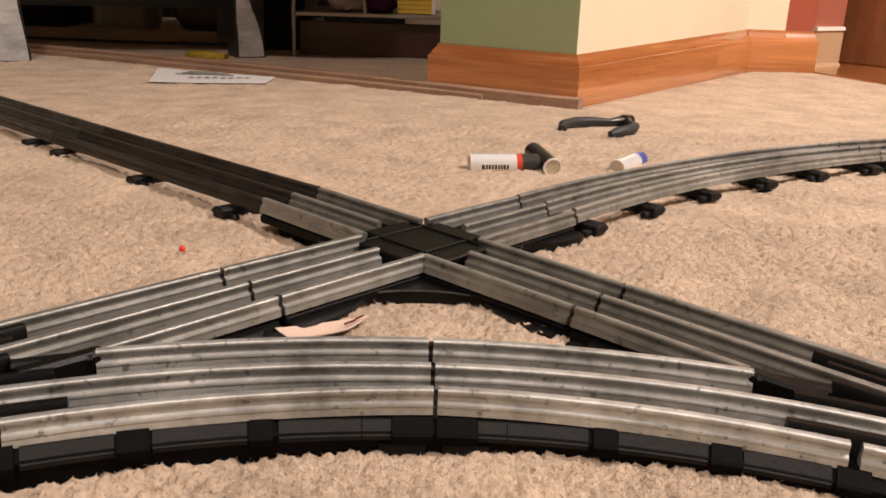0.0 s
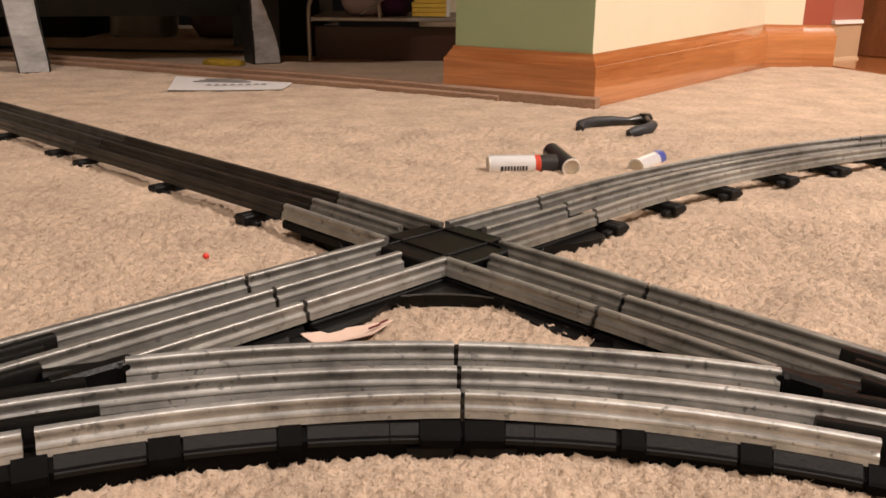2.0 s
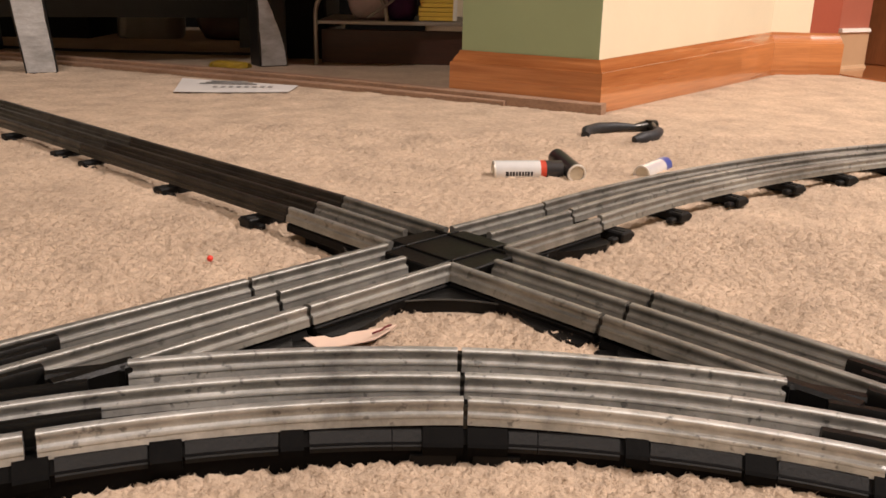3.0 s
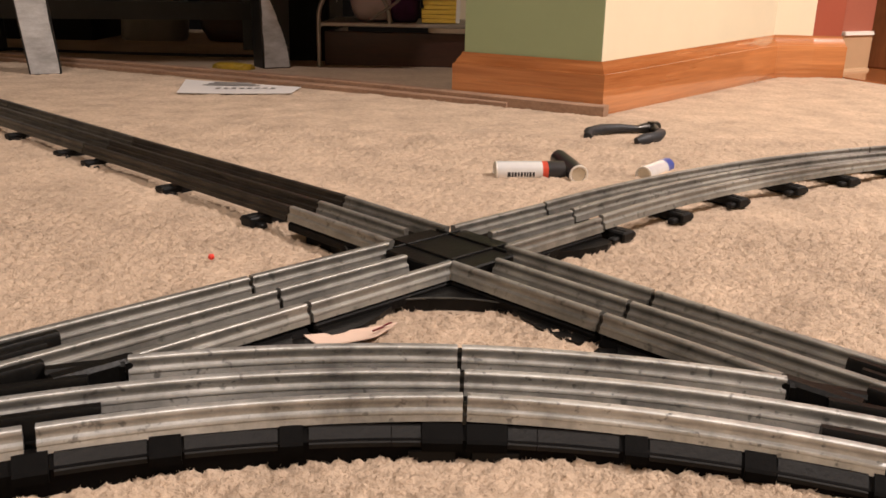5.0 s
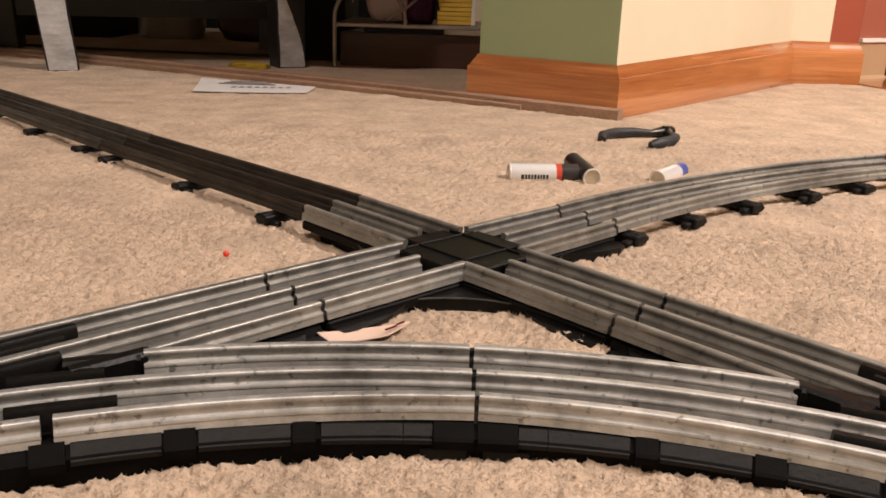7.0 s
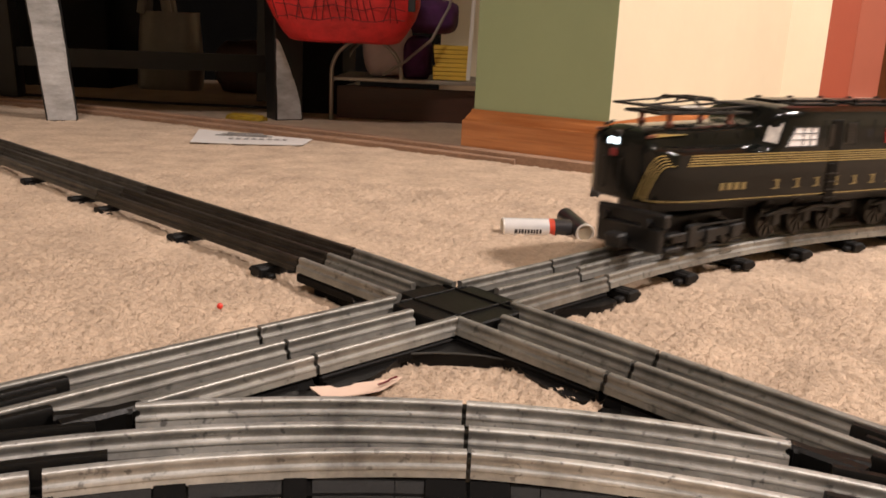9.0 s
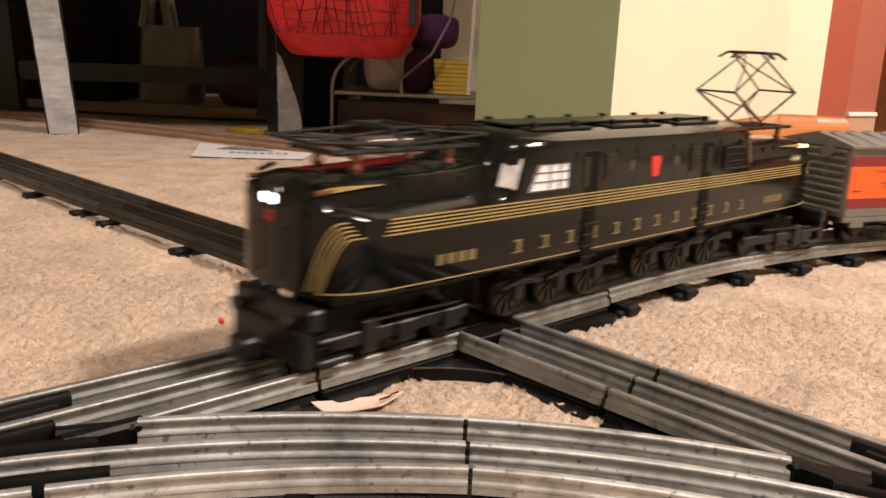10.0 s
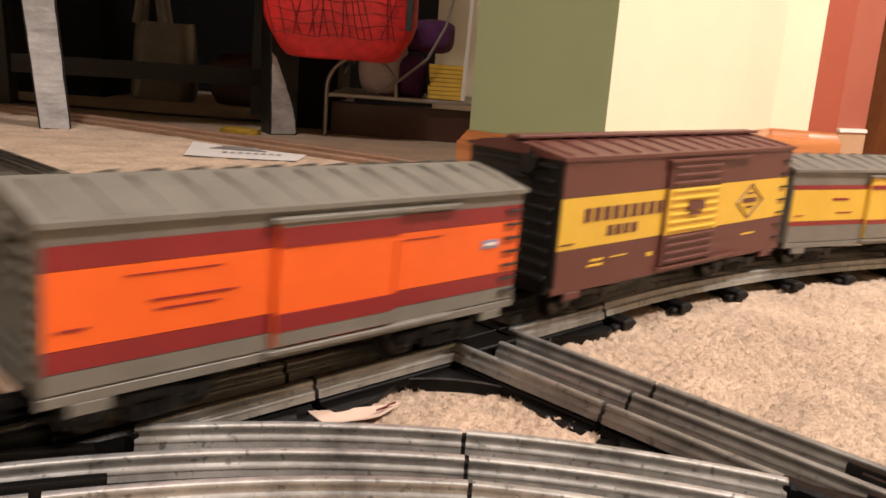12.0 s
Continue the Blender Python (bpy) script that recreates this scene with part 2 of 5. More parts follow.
def sweep(bm, path, profile, closed_profile=True):
    """Carries a closed profile of (side, height) along a path of (x, y) or (x, y, z); side is to the left of the way."""
    pts = [Vector((*p, 0)) if len(p) == 2 else Vector(p) for p in path]
    rings = []
    for i, p in enumerate(pts):
        a = (p - pts[i - 1]) if i else (pts[1] - p)
        b = (pts[i + 1] - p) if i < len(pts) - 1 else a
        a, b = a.xy.normalized(), b.xy.normalized()
        t = (a + b).normalized()
        k = 1 / max(0.3, t.dot(a))
        left = Vector((-t.y, t.x, 0)) * k
        rings.append([bm.verts.new(p + left * s + Vector((0, 0, z))) for s, z in profile])
    n = len(profile)
    for a, b in zip(rings, rings[1:]):
        for k in range(n):
            bm.faces.new((a[k], a[(k + 1) % n], b[(k + 1) % n], b[k]))
    bm.faces.new(rings[0])
    bm.faces.new(rings[-1])
    return rings


def slab(bm, outline, z0, z1):
    """An upright prism over an outline of (x, y)."""
    lo = [bm.verts.new((x, y, z0)) for x, y in outline]
    hi = [bm.verts.new((x, y, z1)) for x, y in outline]
    bm.faces.new(lo)
    bm.faces.new(hi)
    n = len(lo)
    for k in range(n):
        bm.faces.new((lo[k], lo[(k + 1) % n], hi[(k + 1) % n], hi[k]))


def wheel_disc(bm, x, y0, y1, z, r, n=20):
    tube(bm, [(x, y0, z), (x, y1, z)], r, n)


# ---- the plan ----
HALF = math.sqrt(0.5)
R, W, RAIL = 0.3175, 0.0365, 0.017          # curve of the switches, rail spacing, height of the rail heads
JOINT, SWITCH_END = 0.0945, 0.3175
ARC_Y = -R * math.sqrt(2)
TILT = 1.4                                  # the crossing rides up on the pile at one side
CROSS = pose(0, 0, RAIL, 0, TILT, 0)
R_BIG = 0.8223
BIG_C = (HALF * (JOINT + R_BIG), HALF * (JOINT - R_BIG))


def on_a(d, o):
    return (-HALF * d - HALF * o, -HALF * d + HALF * o)


def on_b(d, o):
    return (HALF * d + HALF * o, -HALF * d + HALF * o)


def on_arc(deg, o, side=-1):
    a = radians(deg)
    return (side * (R + o) * math.sin(a), ARC_Y + (R + o) * math.cos(a))


mm = 0.001
HEAD = [(0, 0), (0.8, -0.04), (1.35, -0.25), (1.62, -0.65), (1.68, -1.2), (1.55, -1.9), (1.34, -2.2), (1.32, -3.1), (1.50, -3.5), (2.2, -3.85), (2.55, -3.95), (2.8, -4.3), (2.88, -4.9), (2.74, -5.1), (3.15, -6.6), (3.3, -7.1)]
RAIL_SHAPE = [(a * mm, b * mm) for a, b in HEAD] + [(-a * mm, b * mm) for a, b in reversed(HEAD[1:])]


def rail(name, path, parent, mat=None, label=""):
    bm = bmesh.new()
    sweep(bm, path, RAIL_SHAPE)
    return part(name, bm, mat or M_TIN, parent, label, smooth=True)


def arc_path(d0, d1, o, side, n=14):
    return [on_arc(d0 + (d1 - d0) * k / n, o, side) for k in range(n + 1)]


# ---- carpet: one sheet, with standing pile near the tracks ----
def swell(x, y):
    """How the carpet swells under the crossing's raised side and before the switches."""
    def ease(u):
        u = np.clip(u, 0.0, 1.0)
        return u * u * (3 - 2 * u)
    left = ease((-0.02 - x) / 0.12) * ease((0.62 - y) / 0.25) * ease((x + 0.9) / 0.3)
    front = ease((-0.10 - y) / 0.05)
    middle = ease((0.075 - np.hypot(x, y + 0.085)) / 0.04) * ease((0.118 + y) / 0.02)
    return 0.0040 * left * (1 - 0.65 * front) + 0.0006 * front + 0.0030 * middle * (1 - left) + 0.0004 * left * ease((y - 0.05) / 0.05)


def carpet():
    bm = bmesh.new()
    bmesh.ops.create_grid(bm, x_segments=260, y_segments=260, size=3.2)
    for v in bm.verts:
        v.co.z = -0.0006 + 0.0003 * noise.noise(v.co * 9) + float(swell(v.co.x, v.co.y))
    ob = link("floor", bm, M_BACKING)
    tagged(ob, "beige cut-pile carpet covering the whole floor", "carpet", kind="structure")


def mesh_of(name, V, faces, mat):
    """One mesh from an array of points and lists of equal-sided faces."""
    me = bpy.data.meshes.new(name)
    me.vertices.add(len(V))
    me.vertices.foreach_set("co", V.astype(np.float32).ravel())
    loops = np.concatenate([f.ravel() for f in faces]).astype(np.int32)
    me.loops.add(len(loops))
    me.loops.foreach_set("vertex_index", loops)
    starts, at = [], 0
    for f in faces:
        starts.append(at + np.arange(len(f)) * f.shape[1])
        at += f.size
    starts = np.concatenate(starts).astype(np.int32)
    me.polygons.add(len(starts))
    me.polygons.foreach_set("loop_start", starts)
    me.update(calc_edges=True)
    me.polygons.foreach_set("use_smooth", np.ones(len(starts), bool))
    me.materials.append(mat)
    me.update()
    return me


def ripple(px, py, size, seed):
    """A smooth random field with features of about that size, near 0, spread near 1."""
    g = np.random.default_rng(seed)
    out = np.zeros_like(px)
    for k in range(14):
        a, f = g.uniform(0, 2 * np.pi), g.uniform(0.75, 1.35) * 2 * np.pi / size
        out += np.sin(px * np.cos(a) * f + py * np.sin(a) * f + g.uniform(0, 2 * np.pi))
    return out / math.sqrt(7)


def pile(name, x0, x1, y0, y1, step, keep, mounds, fuzz, fibre, seed):
    """The plush surface of the carpet: rounded clumps of pile with loose fibres standing out of them, as one mesh."""
    g = np.random.default_rng(seed)
    nx, ny = int(round((x1 - x0) / step)) + 1, int(round((y1 - y0) / step)) + 1
    gx, gy = np.meshgrid(np.linspace(x0, x1, nx), np.linspace(y0, y1, ny))
    edge = (gx > x0 + step / 2) & (gx < x1 - step / 2) & (gy > y0 + step / 2) & (gy < y1 - step / 2)
    px = (gx + edge * g.uniform(-0.3, 0.3, gx.shape) * step).ravel()
    py = (gy + edge * g.uniform(-0.3, 0.3, gx.shape) * step).ravel()
    top = np.full(px.shape, -0.0006)
    for size, share, k in ((0.0095, 0.85, 11), (0.0050, 0.50, 12), (0.0027, 0.30, 13)):
        if size > 2.6 * step:
            top += mounds * share * np.minimum(np.sqrt(ripple(px, py, size, k) ** 2 + 0.10), 1.4)
    top += 0.0004 * ripple(px, py, 0.055, 14) + g.normal(0, 0.09, px.shape) * mounds
    ok = keep(px, py)
    z = swell(px, py) + np.where(ok, top, -0.0045)
    idx = np.arange(nx * ny).reshape(ny, nx)
    quads = np.stack([idx[:-1, :-1], idx[:-1, 1:], idx[1:, 1:], idx[1:, :-1]], -1).reshape(-1, 4)
    quads = quads[ok[quads].any(1)]
    V = np.stack([px, py, z], -1)
    # loose fibres
    at = np.flatnonzero(ok)
    pick = at[g.integers(0, len(at), int(len(at) * fuzz))]
    m = len(pick)
    F = np.zeros((m, 4, 3))
    fa = g.uniform(0, 2 * np.pi, m)
    reach = fibre * g.uniform(0.2, 1.0, m)
    fx, fy, fz = px[pick] + g.normal(0, 0.4, m) * step, py[pick] + g.normal(0, 0.4, m) * step, z[pick]
    for k in range(3):
        a = fa + k * 2 * np.pi / 3
        F[:, k, 0], F[:, k, 1], F[:, k, 2] = fx + np.cos(a) * fibre * 0.16, fy + np.sin(a) * fibre * 0.16, fz - fibre * 0.4
    F[:, 3, 0], F[:, 3, 1], F[:, 3, 2] = fx + np.cos(fa) * reach, fy + np.sin(fa) * reach, fz + fibre * g.uniform(0.15, 0.75, m)
    ft = np.array([(0, 1, 3), (1, 2, 3), (2, 0, 3)])
    ft = (ft[None] + (np.arange(m) * 4)[:, None, None] + len(V)).reshape(-1, 3)
    me = mesh_of(name, np.concatenate([V, F.reshape(-1, 3)]), [quads, ft], M_CARPET)
    return tagged(new(name, me), "fluffy beige carpet pile standing between the tracks", "carpet pile", kind="stuff")


def off_track(px, py):
    """True where no track base lies."""
    d, o = -(px + py) * HALF, (py - px) * HALF
    on_straight = (np.abs(o) < 0.0215) & (d > -0.1) & (d < 0.34)
    db, ob_ = (px - py) * HALF, (px + py) * HALF
    on_other = (np.abs(ob_) < 0.0215) & (db > -0.1) & (db < 0.34)
    r = np.hypot(px, py - ARC_Y)
    on_curve = (np.abs(r - R) < 0.0215) & (py > -0.26)
    web = (np.hypot(px, py) < 0.10) & ((np.hypot(px, py + 0.102) > 0.0575) & (py < 0) & (np.abs(px) < 0.052) & (py > -0.075)
                                       | (np.hypot(px, py - 0.102) > 0.0575) & (py > 0) & (np.abs(px) < 0.052) & (py < 0.075)
                                       | (np.hypot(px + 0.102, py) > 0.0575) & (px < 0) & (np.abs(py) < 0.052) & (px > -0.075)
                                       | (np.hypot(px - 0.102, py) > 0.0575) & (px > 0) & (np.abs(py) < 0.052) & (px < 0.075))
    return ~(on_straight | on_other | on_curve | web)


carpet()
pile("front_pile", -0.26, 0.27, -0.235, -0.13, 0.0008, off_track, 0.00140, 1.5, 0.0012, 7)
pile("near_pile", -0.34, 0.36, -0.13, 0.08, 0.0010, off_track, 0.00150, 1.3, 0.0013, 1)
pile("middle_pile", -0.56, 0.62, 0.08, 0.38, 0.0018, off_track, 0.00155, 1.0, 0.0016, 2)


def before_strip(px, py):
    beside_wall = 0.768 * (px - 0.175) - 0.642 * (py - 0.515) > 0.004
    return np.where(px < 0.180, py < 0.604 - 0.56 * px, beside_wall) & (px < 0.630 + 0.30 * (0.95 - py))


pile("far_pile", -0.95, 0.75, 0.38, 1.10, 0.0033, before_strip, 0.00130, 0.5, 0.0018, 3)


# ---- the room ----
PB, P0, PC = (0.190, 0.871), (0.0205, 0.622), (0.175, 0.515)
PI, PE, PP, PQ = (0.526, 0.935), (0.586, 0.944), (0.638, 0.946), (0.664, 1.030)
BASE_H, BASE_T = 0.057, 0.010
RISE = (1.0, 1.0, 0.995, 1.17, 1.155, 1.15, 1.15)     # the board stands a little prouder of the pile towards the hall


def shifted(path, k):
    """The path moved to its left by k."""
    out = []
    pts = [Vector(p) for p in path]
    for i, p in enumerate(pts):
        a = (p - pts[i - 1]) if i else (pts[1] - p)
        b = (pts[i + 1] - p) if i < len(pts) - 1 else a
        a, b = a.normalized(), b.normalized()
        t = (a + b).normalized()
        out.append(tuple(p + Vector((-t.y, t.x)) * k / max(0.3, t.dot(a))))
    return out


def room():
    face = [PB, P0, PC, PI, PE, PP, PQ]
    wall = shifted(face, BASE_T)
    back = shifted(face, 0.05)
    top = 2.4
    for name, a, b, mat, label in (("wall_side", 0, 1, M_GREEN, "sage green side of the wall end by the shelf"),
                                   ("wall_green", 1, 2, M_GREEN, "sage green painted wall end beside the shelf"),
                                   ("wall_cream", 2, 3, M_CREAM, "bright cream painted wall above an oak baseboard"),
                                   ("wall_return", 3, 4, M_CREAM, "short cream painted return of the wall"),
                                   ("wall_red", 4, 5, M_RED, "brick red painted wall edge at the doorway"),
                                   ("wall_jamb", 5, 6, M_RED, "brick red painted side of the doorway")):
        bm = bmesh.new()
        slab(bm, [wall[a], wall[b], back[b], back[a]], -0.004, top)
        tagged(link(name, bm, mat), label, "wall", kind="structure")
    shape = [(0, 0), (0, 0.0430), (0.0006, 0.0442), (0.0020, 0.0446), (0.0024, 0.0458), (0.0040, 0.0492), (0.0064, 0.0528), (0.0072, 0.0536), (0.0074, 0.0552), (0.0082, BASE_H), (BASE_T, BASE_H), (BASE_T, 0)]
    for name, a in (("baseboard_side", 0), ("baseboard_green", 1), ("baseboard_cream", 2), ("baseboard_return", 3), ("baseboard_red", 4), ("baseboard_jamb", 5)):
        bm = bmesh.new()
        rings = sweep(bm, face, [(s, z) for s, z in shape])
        bmesh.ops.delete(bm, geom=list(bm.faces), context="FACES_ONLY")
        n = len(shape)
        p, q = rings[a], rings[a + 1]
        for ring, k in ((p, RISE[a]), (q, RISE[a + 1])):
            for v in ring:
                v.co.z = v.co.z * k - 0.003
        for k in range(n):
            bm.faces.new((p[k], p[(k + 1) % n], q[(k + 1) % n], q[k]))
        bm.faces.new(p)
        bm.faces.new(q)
        for e in [e for e in bm.edges if not e.link_faces]:
            bm.edges.remove(e)
        for v in [v for v in bm.verts if not v.link_faces]:
            bm.verts.remove(v)
        tagged(link(name, bm, M_OAK, smooth=True), "varnished honey oak baseboard along the wall", "baseboard", kind="structure")
    bm = bmesh.new()
    slab(bm, [(0.672, 1.040), (0.745, 1.086), (0.725, 1.126), (0.652, 1.080)], -0.004, top)
    tagged(link("wall_hall", bm, M_PINK), "salmon painted hall wall with a white rail", "wall", kind="structure")
    bm = bmesh.new()
    sweep(bm, [(0.672, 1.031), (0.742, 1.0751)], [(0, 0), (0.007, 0), (0.007, 0.0600), (0, 0.0600)])
    tagged(link("baseboard_hall", bm, M_TAN), "varnished baseboard in the hall, tan with its reflected light", "baseboard", kind="structure")
    bm = bmesh.new()
    sweep(bm, [(0.672, 1.031), (0.742, 1.0751)], [(-0.003, 0.0602), (0.007, 0.0602), (0.007, 0.0660), (-0.001, 0.0660)])
    tagged(link("trim_hall", bm, M_WHITE), "glossy white trim on the hall baseboard", "trim", kind="structure")
    bm = bmesh.new()
    sweep(bm, [(0.672, 1.022), (0.742, 1.0661)], [(0, 0), (0.0075, 0), (0.0075, 0.0065), (0.003, 0.0060)])
    tagged(link("quarter_round", bm, M_TAN), "pale quarter-round strip at the hall floor", "trim", kind="structure")
    # shell of the room
    for name, x0, x1, y0, y1, z0, z1, mat in (("wall_north", -3.2, 3.2, 2.2, 2.3, -0.005, 2.4, M_CREAM), ("wall_south", -3.2, 3.2, -3.1, -3.0, -0.005, 2.4, M_CREAM),
                                              ("wall_west", -3.2, -3.1, -3.0, 2.2, -0.005, 2.4, M_CREAM), ("wall_east", 3.1, 3.2, -3.0, 2.2, -0.005, 2.4, M_CREAM),
                                              ("ceiling", -3.2, 3.2, -3.1, 2.3, 2.4, 2.5, M_CEIL)):
        tagged(link(name, one_box(x0, x1, y0, y1, z0, z1), mat), "plain painted surface closing the room", "ceiling" if name == "ceiling" else "wall", kind="structure")


room()


# fixtures out of view, added around the two lamps
def unseen_light(x, y, drop=0.0):
    t = thing("unseen_light", pose(x, y, 2.4), "unseen round ceiling light with warm glass, added to hold a room lamp", "lamp")
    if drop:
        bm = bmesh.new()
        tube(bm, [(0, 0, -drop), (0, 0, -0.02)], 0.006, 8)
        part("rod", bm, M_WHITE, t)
    bm = bmesh.new()
    tube(bm, [(0, 0, -0.02), (0, 0, 0)], [0.20, 0.21], 32)
    part("mount", bm, M_WHITE, t)
    bm = bmesh.new()
    tube(bm, [(0, 0, -0.06 - drop), (0, 0, -0.05 - drop), (0, 0, -0.02 - drop)], [0.12, 0.17, 0.19], 32)
    part("shade", bm, M_GLOW, t, "glowing frosted glass shade")


# the rod only reaches down to where the lamp was lowered
unseen_light(LAMP[0], LAMP[1], 0.73)
unseen_light(LAMP_2[0], LAMP_2[1])


def wooden_door():
    t = thing("door", pose(0.765, 1.140, 0.0015, 0, 0, -55), "brown stained wooden door standing open in the hall", "door")
    part("leaf", one_box(0, 0.46, 0, 0.036, 0, 2.02, 0.002), M_DOORWOOD, t)
    bm = bmesh.new()
    tube(bm, [(0.40, -0.05, 0.95), (0.40, -0.045, 0.95), (0.40, -0.02, 0.95), (0.40, 0.0, 0.95)], [0.018, 0.026, 0.012, 0.012], 16)
    part("door_knob", bm, M_CHROME, t, "metal door knob")


wooden_door()
bm = bmesh.new()
slab(bm, [(0.655, 1.010), (0.643, 0.950), (0.670, 0.849), (0.76, 0.55), (1.9, 1.3), (1.3, 2.1), (0.70, 1.30)], -0.004, 0.0015)
tagged(link("hall_floor", bm, M_OAK), "varnished oak floor in the hall", "wood floor", kind="structure")


# ---- track ----
def pin(parent, path):
    """The dark pin and web that show in the gap of a rail joint."""
    bm = bmesh.new()
    sweep(bm, path, [(a * 0.72, b * 0.86 - 0.0011) for a, b in RAIL_SHAPE])
    return part("joint_pin", bm, M_WHEEL, parent)


def crossing():
    t = thing("track_crossing", CROSS, "ninety degree toy track crossing with tin rails on black plastic", "track crossing")
    # base: four arms joined by webs with hollow curved edges
    outline = []
    r = 0.0565
    for q in range(4):
        a = radians(-90 + 90 * q)
        k = 0.102
        cx, cy = k * math.cos(a), k * math.sin(a)
        pts = [(cx + r * math.cos(b), cy + r * math.sin(b)) for b in np.linspace(a + radians(180 + 57), a + radians(180 - 57), 13)]
        outline += [(x, y) for x, y in pts]
    for q in range(4):
        seg = outline[q * 13:(q + 1) * 13]
        bm = bmesh.new()
        mid = bm.verts.new((0, 0, -0.0098))
        up = [bm.verts.new((x, y, -0.0098)) for x, y in seg]
        low = [bm.verts.new((x * 0.995, y * 0.995, -0.0215)) for x, y in seg]
        for k in range(12):
            bm.faces.new((mid, up[k], up[k + 1]))
            bm.faces.new((up[k], low[k], low[k + 1], up[k + 1]))
        bmesh.ops.recalc_face_normals(bm, faces=bm.faces)
        part("web", bm, M_BLACK, t, "glossy black plastic web between the arms")
        bm = bmesh.new()
        tube(bm, [(x * 1.002, y * 1.002, -0.0096) for x, y in seg], 0.00045, 6)
        part("rim", bm, M_GLOSS, t, "shiny moulded rim, paled for its glint")
    for q in range(4):
        a = radians(-45 + 90 * q)
        ux, uy = math.cos(a), math.sin(a)
        for sgn in ((-1,) if q == 2 else (-1, 1)):
            lobe = [(0.052, 0.020), (0.066, 0.0262), (0.076, 0.0290), (0.086, 0.0298), (0.0912, 0.0285), (0.0925, 0.0255), (0.0925, 0.020)]
            bm = bmesh.new()
            slab(bm, [(ux * d - uy * o * sgn, uy * d + ux * o * sgn) for d, o in lobe][::sgn], -0.0215, -0.0101)
            part("end_flange", bm, M_BLACK, t)
    for q in range(4):
        bm = bmesh.new()
        a = radians(-45 + 90 * q)
        box(bm, 0.004, JOINT - 0.001, -0.0215, 0.0215, -0.0126, -0.0080, 0.0008, m=Matrix.Rotation(a, 4, "Z"))
        part("rail_bed", bm, M_DUST, t)
    for q, fn, sg in ((0, on_b, 1), (1, on_a, -1), (2, on_b, -1), (3, on_a, 1)):
        for o in (W / 2, 0, -W / 2):
            start = W / 2 + 0.0005 if o else W / 2 + 0.010
            if (q in (1, 3)) and o > 0:
                start += 0.003
            p = [fn(sg * start, o), fn(sg * (JOINT - 0.0008), o)]
            rail("rail", p, t, M_OLD)
            pin(t, [fn(sg * (JOINT - 0.002), o), fn(sg * (JOINT + 0.0022), o)])
    bm = bmesh.new()
    m45 = Matrix.Rotation(radians(45), 4, "Z")
    box(bm, -0.0262, 0.0262, -0.0145, 0.0145, -0.009, -0.0020, 0.0006, m=m45)
    box(bm, -0.0145, 0.0145, -0.0262, 0.0262, -0.009, -0.0023, 0.0006, m=m45)
    part("centre_plate", bm, M_BLACK, t, "black plastic plate where the tracks cross")
    for x in (-1, 1):
        bm = bmesh.new()
        box(bm, x * 0.0140 - 0.0006, x * 0.0140 + 0.0006, -0.022, 0.022, -0.0030, -0.0010, 0.0003, m=m45)
        part("guard", bm, M_BLACK, t)
        bm = bmesh.new()
        box(bm, -0.022, 0.022, x * 0.0140 - 0.0006, x * 0.0140 + 0.0006, -0.0030, -0.0012, 0.0003, m=m45)
        part("guard", bm, M_BLACK, t)
    return t


def clip(name, path, parent, width=0.0038, top=-0.0006, bottom=-0.008, mat=None):
    bm = bmesh.new()
    w = width / 2
    sweep(bm, path, [(-w, bottom), (w, bottom), (w, top - 0.0012), (w * 0.6, top), (-w * 0.6, top), (-w, top - 0.0012)])
    return part(name, bm, mat or M_BLACK, parent, smooth=True)


